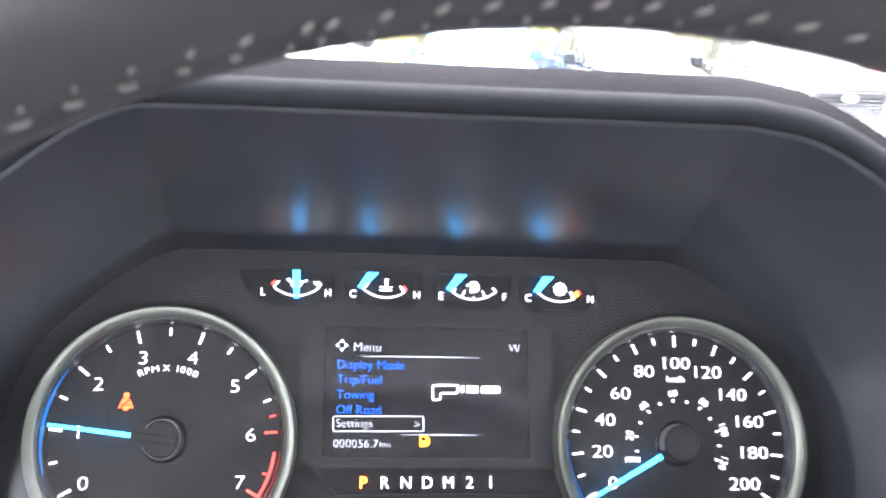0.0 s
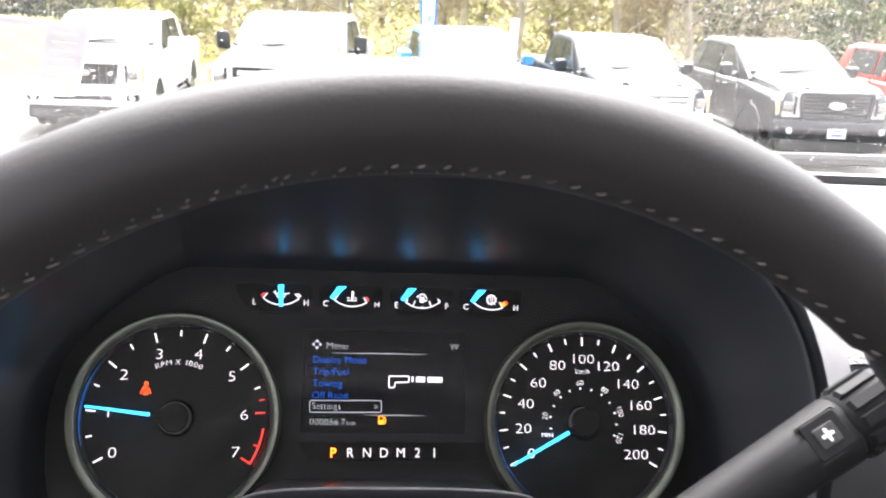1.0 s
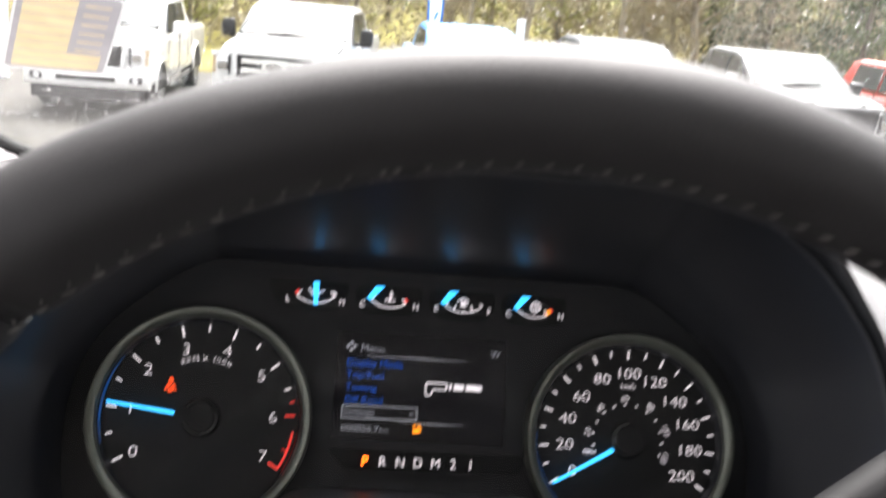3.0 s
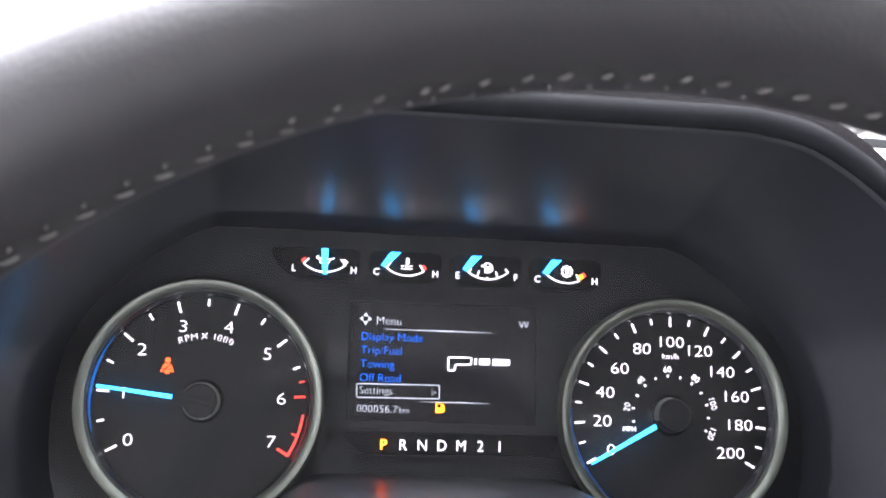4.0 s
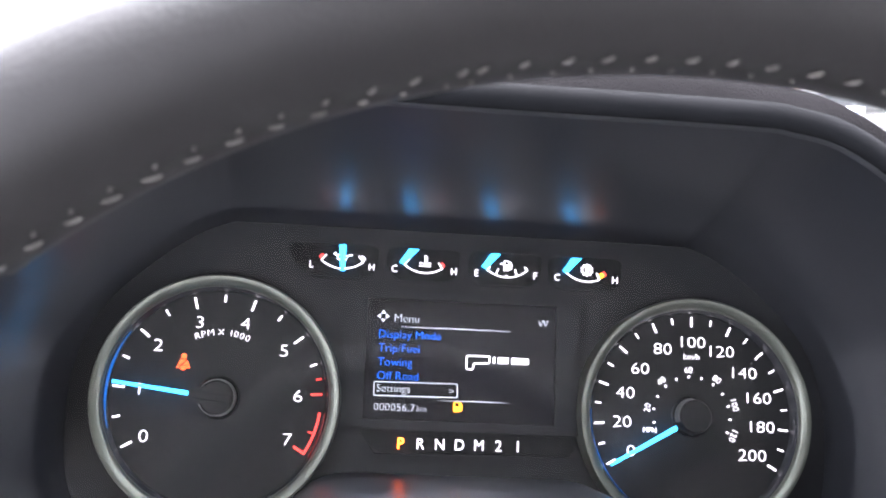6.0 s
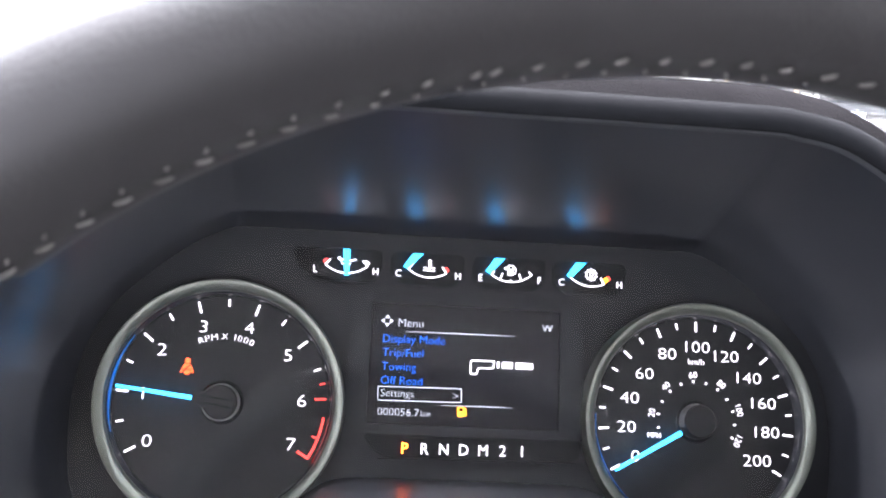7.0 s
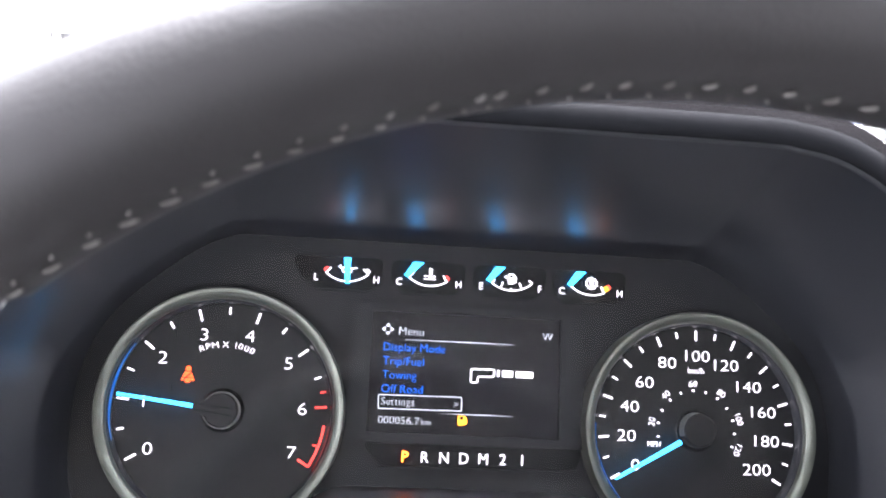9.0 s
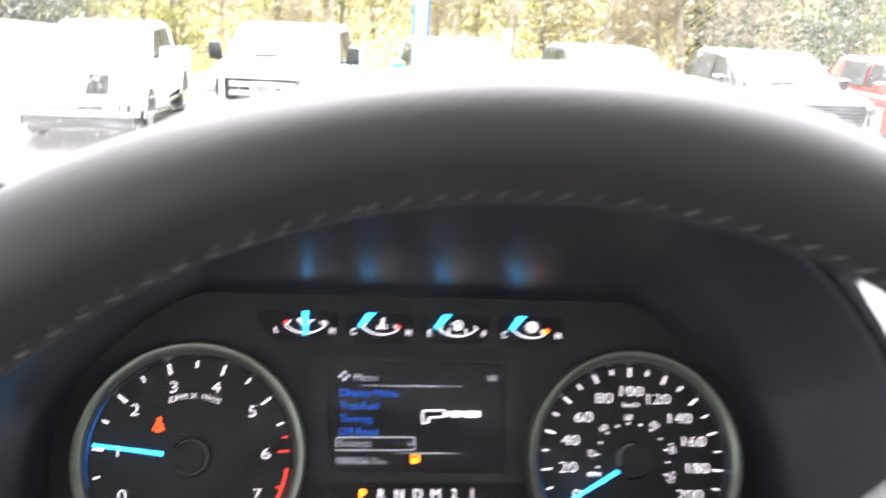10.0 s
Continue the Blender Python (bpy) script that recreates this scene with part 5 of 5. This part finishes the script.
# woods
BARK = material("bark", (0.19, 0.165, 0.13), 0.9, second=(0.11, 0.095, 0.075), scale=4, bump=0.8, bump_scale=14)
PALEBARK = material("pale_bark", (0.36, 0.32, 0.26), 0.9, second=(0.22, 0.19, 0.15), scale=4, bump=0.8, bump_scale=14)
LEAFDRY = material("dry_leaves", (0.345, 0.345, 0.135), 0.9, second=(0.25, 0.255, 0.095), scale=0.5, island=0.14)
LEAFGREEN = material("evergreen_leaves", (0.16, 0.20, 0.10), 0.9, second=(0.10, 0.13, 0.06), scale=0.5, island=0.25)
FIR = material("dark_fir_needles", (0.062, 0.085, 0.045), 0.9, second=(0.038, 0.052, 0.028), scale=0.5, island=0.25)
TWIG = material("bare_twigs", (0.40, 0.35, 0.25), 0.9, second=(0.29, 0.25, 0.17), scale=0.8, island=0.2)


def tree(x, y, z, height, seed, leaf, density, spread, label, stout=1.0):
    rnd = random.Random(seed)
    t = thing("tree", (x, y, z), label, "tree", group="woods behind the lot", at=Matrix())
    wood, crown = bmesh.new(), bmesh.new()
    lean = Vector((rnd.uniform(-0.06, 0.06), rnd.uniform(-0.06, 0.06), 1))
    spine = [Vector((x, y, z)) + lean * height * k / 8 + Vector((rnd.uniform(-0.1, 0.1), rnd.uniform(-0.1, 0.1), 0)) * (k > 0) for k in range(9)]

    def limb(line, r0, r1, n=5):
        rings = []
        for i, p in enumerate(line):
            d = (line[min(i + 1, len(line) - 1)] - line[max(i - 1, 0)]).normalized()
            s = d.cross(Vector((0.31, 0.95, 0.1))).normalized()
            u = s.cross(d)
            r = r0 + (r1 - r0) * i / (len(line) - 1)
            rings.append([p + (s * math.cos(6.283 * k / n) + u * math.sin(6.283 * k / n)) * r for k in range(n)])
        loft(wood, rings)

    limb(spine, (0.012 * height + 0.03) * stout, 0.02 * stout, 7)
    for k in range(int(22 * density)):
        f = rnd.uniform(0.06, 0.97)
        p = spine[0].lerp(spine[-1], f)
        a = rnd.uniform(0, 6.283)
        ln = spread * height * (1.12 - f) * rnd.uniform(0.5, 1.0)
        d = Vector((math.cos(a), math.sin(a), rnd.uniform(0.1, 0.8))).normalized()
        line = [p, p + d * ln * 0.5 + Vector((0, 0, rnd.uniform(-0.1, 0.15) * ln)), p + d * ln + Vector((0, 0, rnd.uniform(-0.1, 0.3) * ln))]
        limb(line, 0.035, 0.008, 4)
        for j in range(int(60 * density)):
            q = line[0].lerp(line[2], rnd.uniform(0.25, 1.05)) + Vector((rnd.gauss(0, 0.22), rnd.gauss(0, 0.22), rnd.gauss(0, 0.2))) * ln * 0.55
            if leaf is TWIG:
                e = Vector((rnd.gauss(0, 1), rnd.gauss(0, 1), rnd.uniform(0.2, 1.4))).normalized() * rnd.uniform(0.25, 0.8)
                s = e.cross(Vector((rnd.gauss(0, 1), rnd.gauss(0, 1), 0.2))).normalized() * rnd.uniform(0.006, 0.016)
                crown.faces.new([crown.verts.new(v) for v in (q - s, q + s, q + e)])
            else:
                r = rnd.uniform(0.04, 0.10)
                e = Vector((rnd.gauss(0, 1), rnd.gauss(0, 1), rnd.gauss(0, 0.6))).normalized()
                s = e.orthogonal().normalized()
                s.rotate(Matrix.Rotation(rnd.uniform(0, 6.283), 3, e))
                u = e.cross(s)
                crown.faces.new([crown.verts.new(v) for v in (q - s * r, q - u * r * 0.35, q + s * r, q + u * r * 0.35)])
    part("trunk", wood, PALEBARK if leaf is TWIG else BARK, t, "tapered trunk with limbs", smooth=True)
    part("crown", crown, leaf, t)


random.seed(11)
kinds = [(LEAFDRY, 1.25, 0.26, "bushy tree with dry olive leaves in the woods"), (TWIG, 1.2, 0.30, "bare winter tree with fine pale twigs"), (LEAFGREEN, 1.5, 0.24, "tall dark evergreen tree in the woods")]
for i in range(64):
    row = i // 22
    x = -24 + 50 * (i % 22) / 21 + random.uniform(-0.9, 0.9)
    y = 26.5 + row * 3.2 + random.uniform(-1.2, 1.2)
    green = (x < -8.5) or (8.8 < x < 14.5)
    pick = kinds[2] if (green and random.random() < 0.95) else kinds[0] if random.random() < 0.55 else kinds[1]
    tree(x, y, LOT + 0.25 + max(0, (y - 27) * 0.09), random.uniform(4.5, 7.0), 100 + i, *pick)


tree(6.75, 25.0, LOT + 0.22, 7.5, 301, TWIG, 0.9, 0.26, "slim pale bare tree at the edge of the woods", 1.1)
tree(4.05, 25.2, LOT + 0.22, 8.0, 302, TWIG, 0.8, 0.24, "bare tree with a straight trunk", 1.1)
tree(8.90, 25.6, LOT + 0.25, 7.0, 303, TWIG, 1.2, 0.36, "spreading bare tree with long pale limbs", 1.2)
tree(-0.60, 25.2, LOT + 0.22, 6.5, 304, TWIG, 1.1, 0.30, "bare winter tree with fine pale twigs", 0.9)


def foliage(name, label, mat, count, seed, x0, x1, y0, y1, z0, z1, small, big):
    """Brush too dense to count: leaf-sized blades in one mesh."""
    rnd = np.random.default_rng(seed)
    c = np.stack([rnd.uniform(x0, x1, count), rnd.uniform(y0, y1, count), z0 + (z1 - z0) * rnd.random(count) ** 1.3], 1)
    hump = 0.72 + 0.28 * np.sin(c[:, 0] * 1.7 + np.sin(c[:, 0] * 0.6) * 2)
    c[:, 2] = z0 + (c[:, 2] - z0) * hump
    a = rnd.normal(size=(count, 3))
    a /= np.linalg.norm(a, axis=1)[:, None]
    b = np.cross(a, rnd.normal(size=(count, 3)))
    b /= np.linalg.norm(b, axis=1)[:, None]
    r = rnd.uniform(small, big, count)[:, None]
    v = np.stack([c - a * r, c - b * r * 0.22, c + a * r, c + b * r * 0.22], 1).reshape(-1, 3)
    f = np.arange(count * 4).reshape(-1, 4)
    me = bpy.data.meshes.new(name)
    me.from_pydata(v.tolist(), [], f.tolist())
    me.materials.append(mat)
    tagged(new(name, me), label, "undergrowth", kind="stuff")


HILL = material("wooded_distance", (0.34, 0.30, 0.18), 0.95, second=(0.20, 0.19, 0.11), scale=0.35, bump=0.6, bump_scale=3, detail=8)
bm = bmesh.new()
loft(bm, [[Vector((x, 50 + 2 * k + 2 * math.sin(x * 0.4 + k), LOT + (0, 3, 6, 9 + 1.5 * math.sin(x * 0.33) + math.sin(x * 0.9))[k])) for x in np.linspace(-90, 90, 91)] for k in range(4)], closed=False)
me = bpy.data.meshes.new("backdrop")
bm.to_mesh(me)
bm.free()
me.materials.append(HILL)
tagged(new("backdrop", me), "dull olive wooded slope in the distance", "woods", kind="structure")
foliage("undergrowth", "pale twiggy brush along the edge of the woods", TWIG, 45000, 21, -28, 30, 26.5, 30, LOT + 0.1, LOT + 4.6, 0.05, 0.16)
foliage("undergrowth", "dark evergreen brush at the edge of the woods", FIR, 12000, 25, 9.3, 14.6, 25.5, 27.5, LOT + 0.1, LOT + 5.2, 0.05, 0.13)
foliage("undergrowth", "dark evergreen boughs at the edge of the woods", FIR, 16000, 26, -14, -7.3, 25.4, 26.6, LOT + 1.2, LOT + 5.5, 0.05, 0.13)
foliage("far_woods", "dense dull green woods in the distance", LEAFGREEN, 26000, 22, -42, 44, 38, 44, LOT, LOT + 9, 0.12, 0.32)
foliage("far_woods", "dense dull olive woods in the distance", LEAFDRY, 40000, 23, -42, 44, 34, 42, LOT, LOT + 8.5, 0.10, 0.28)
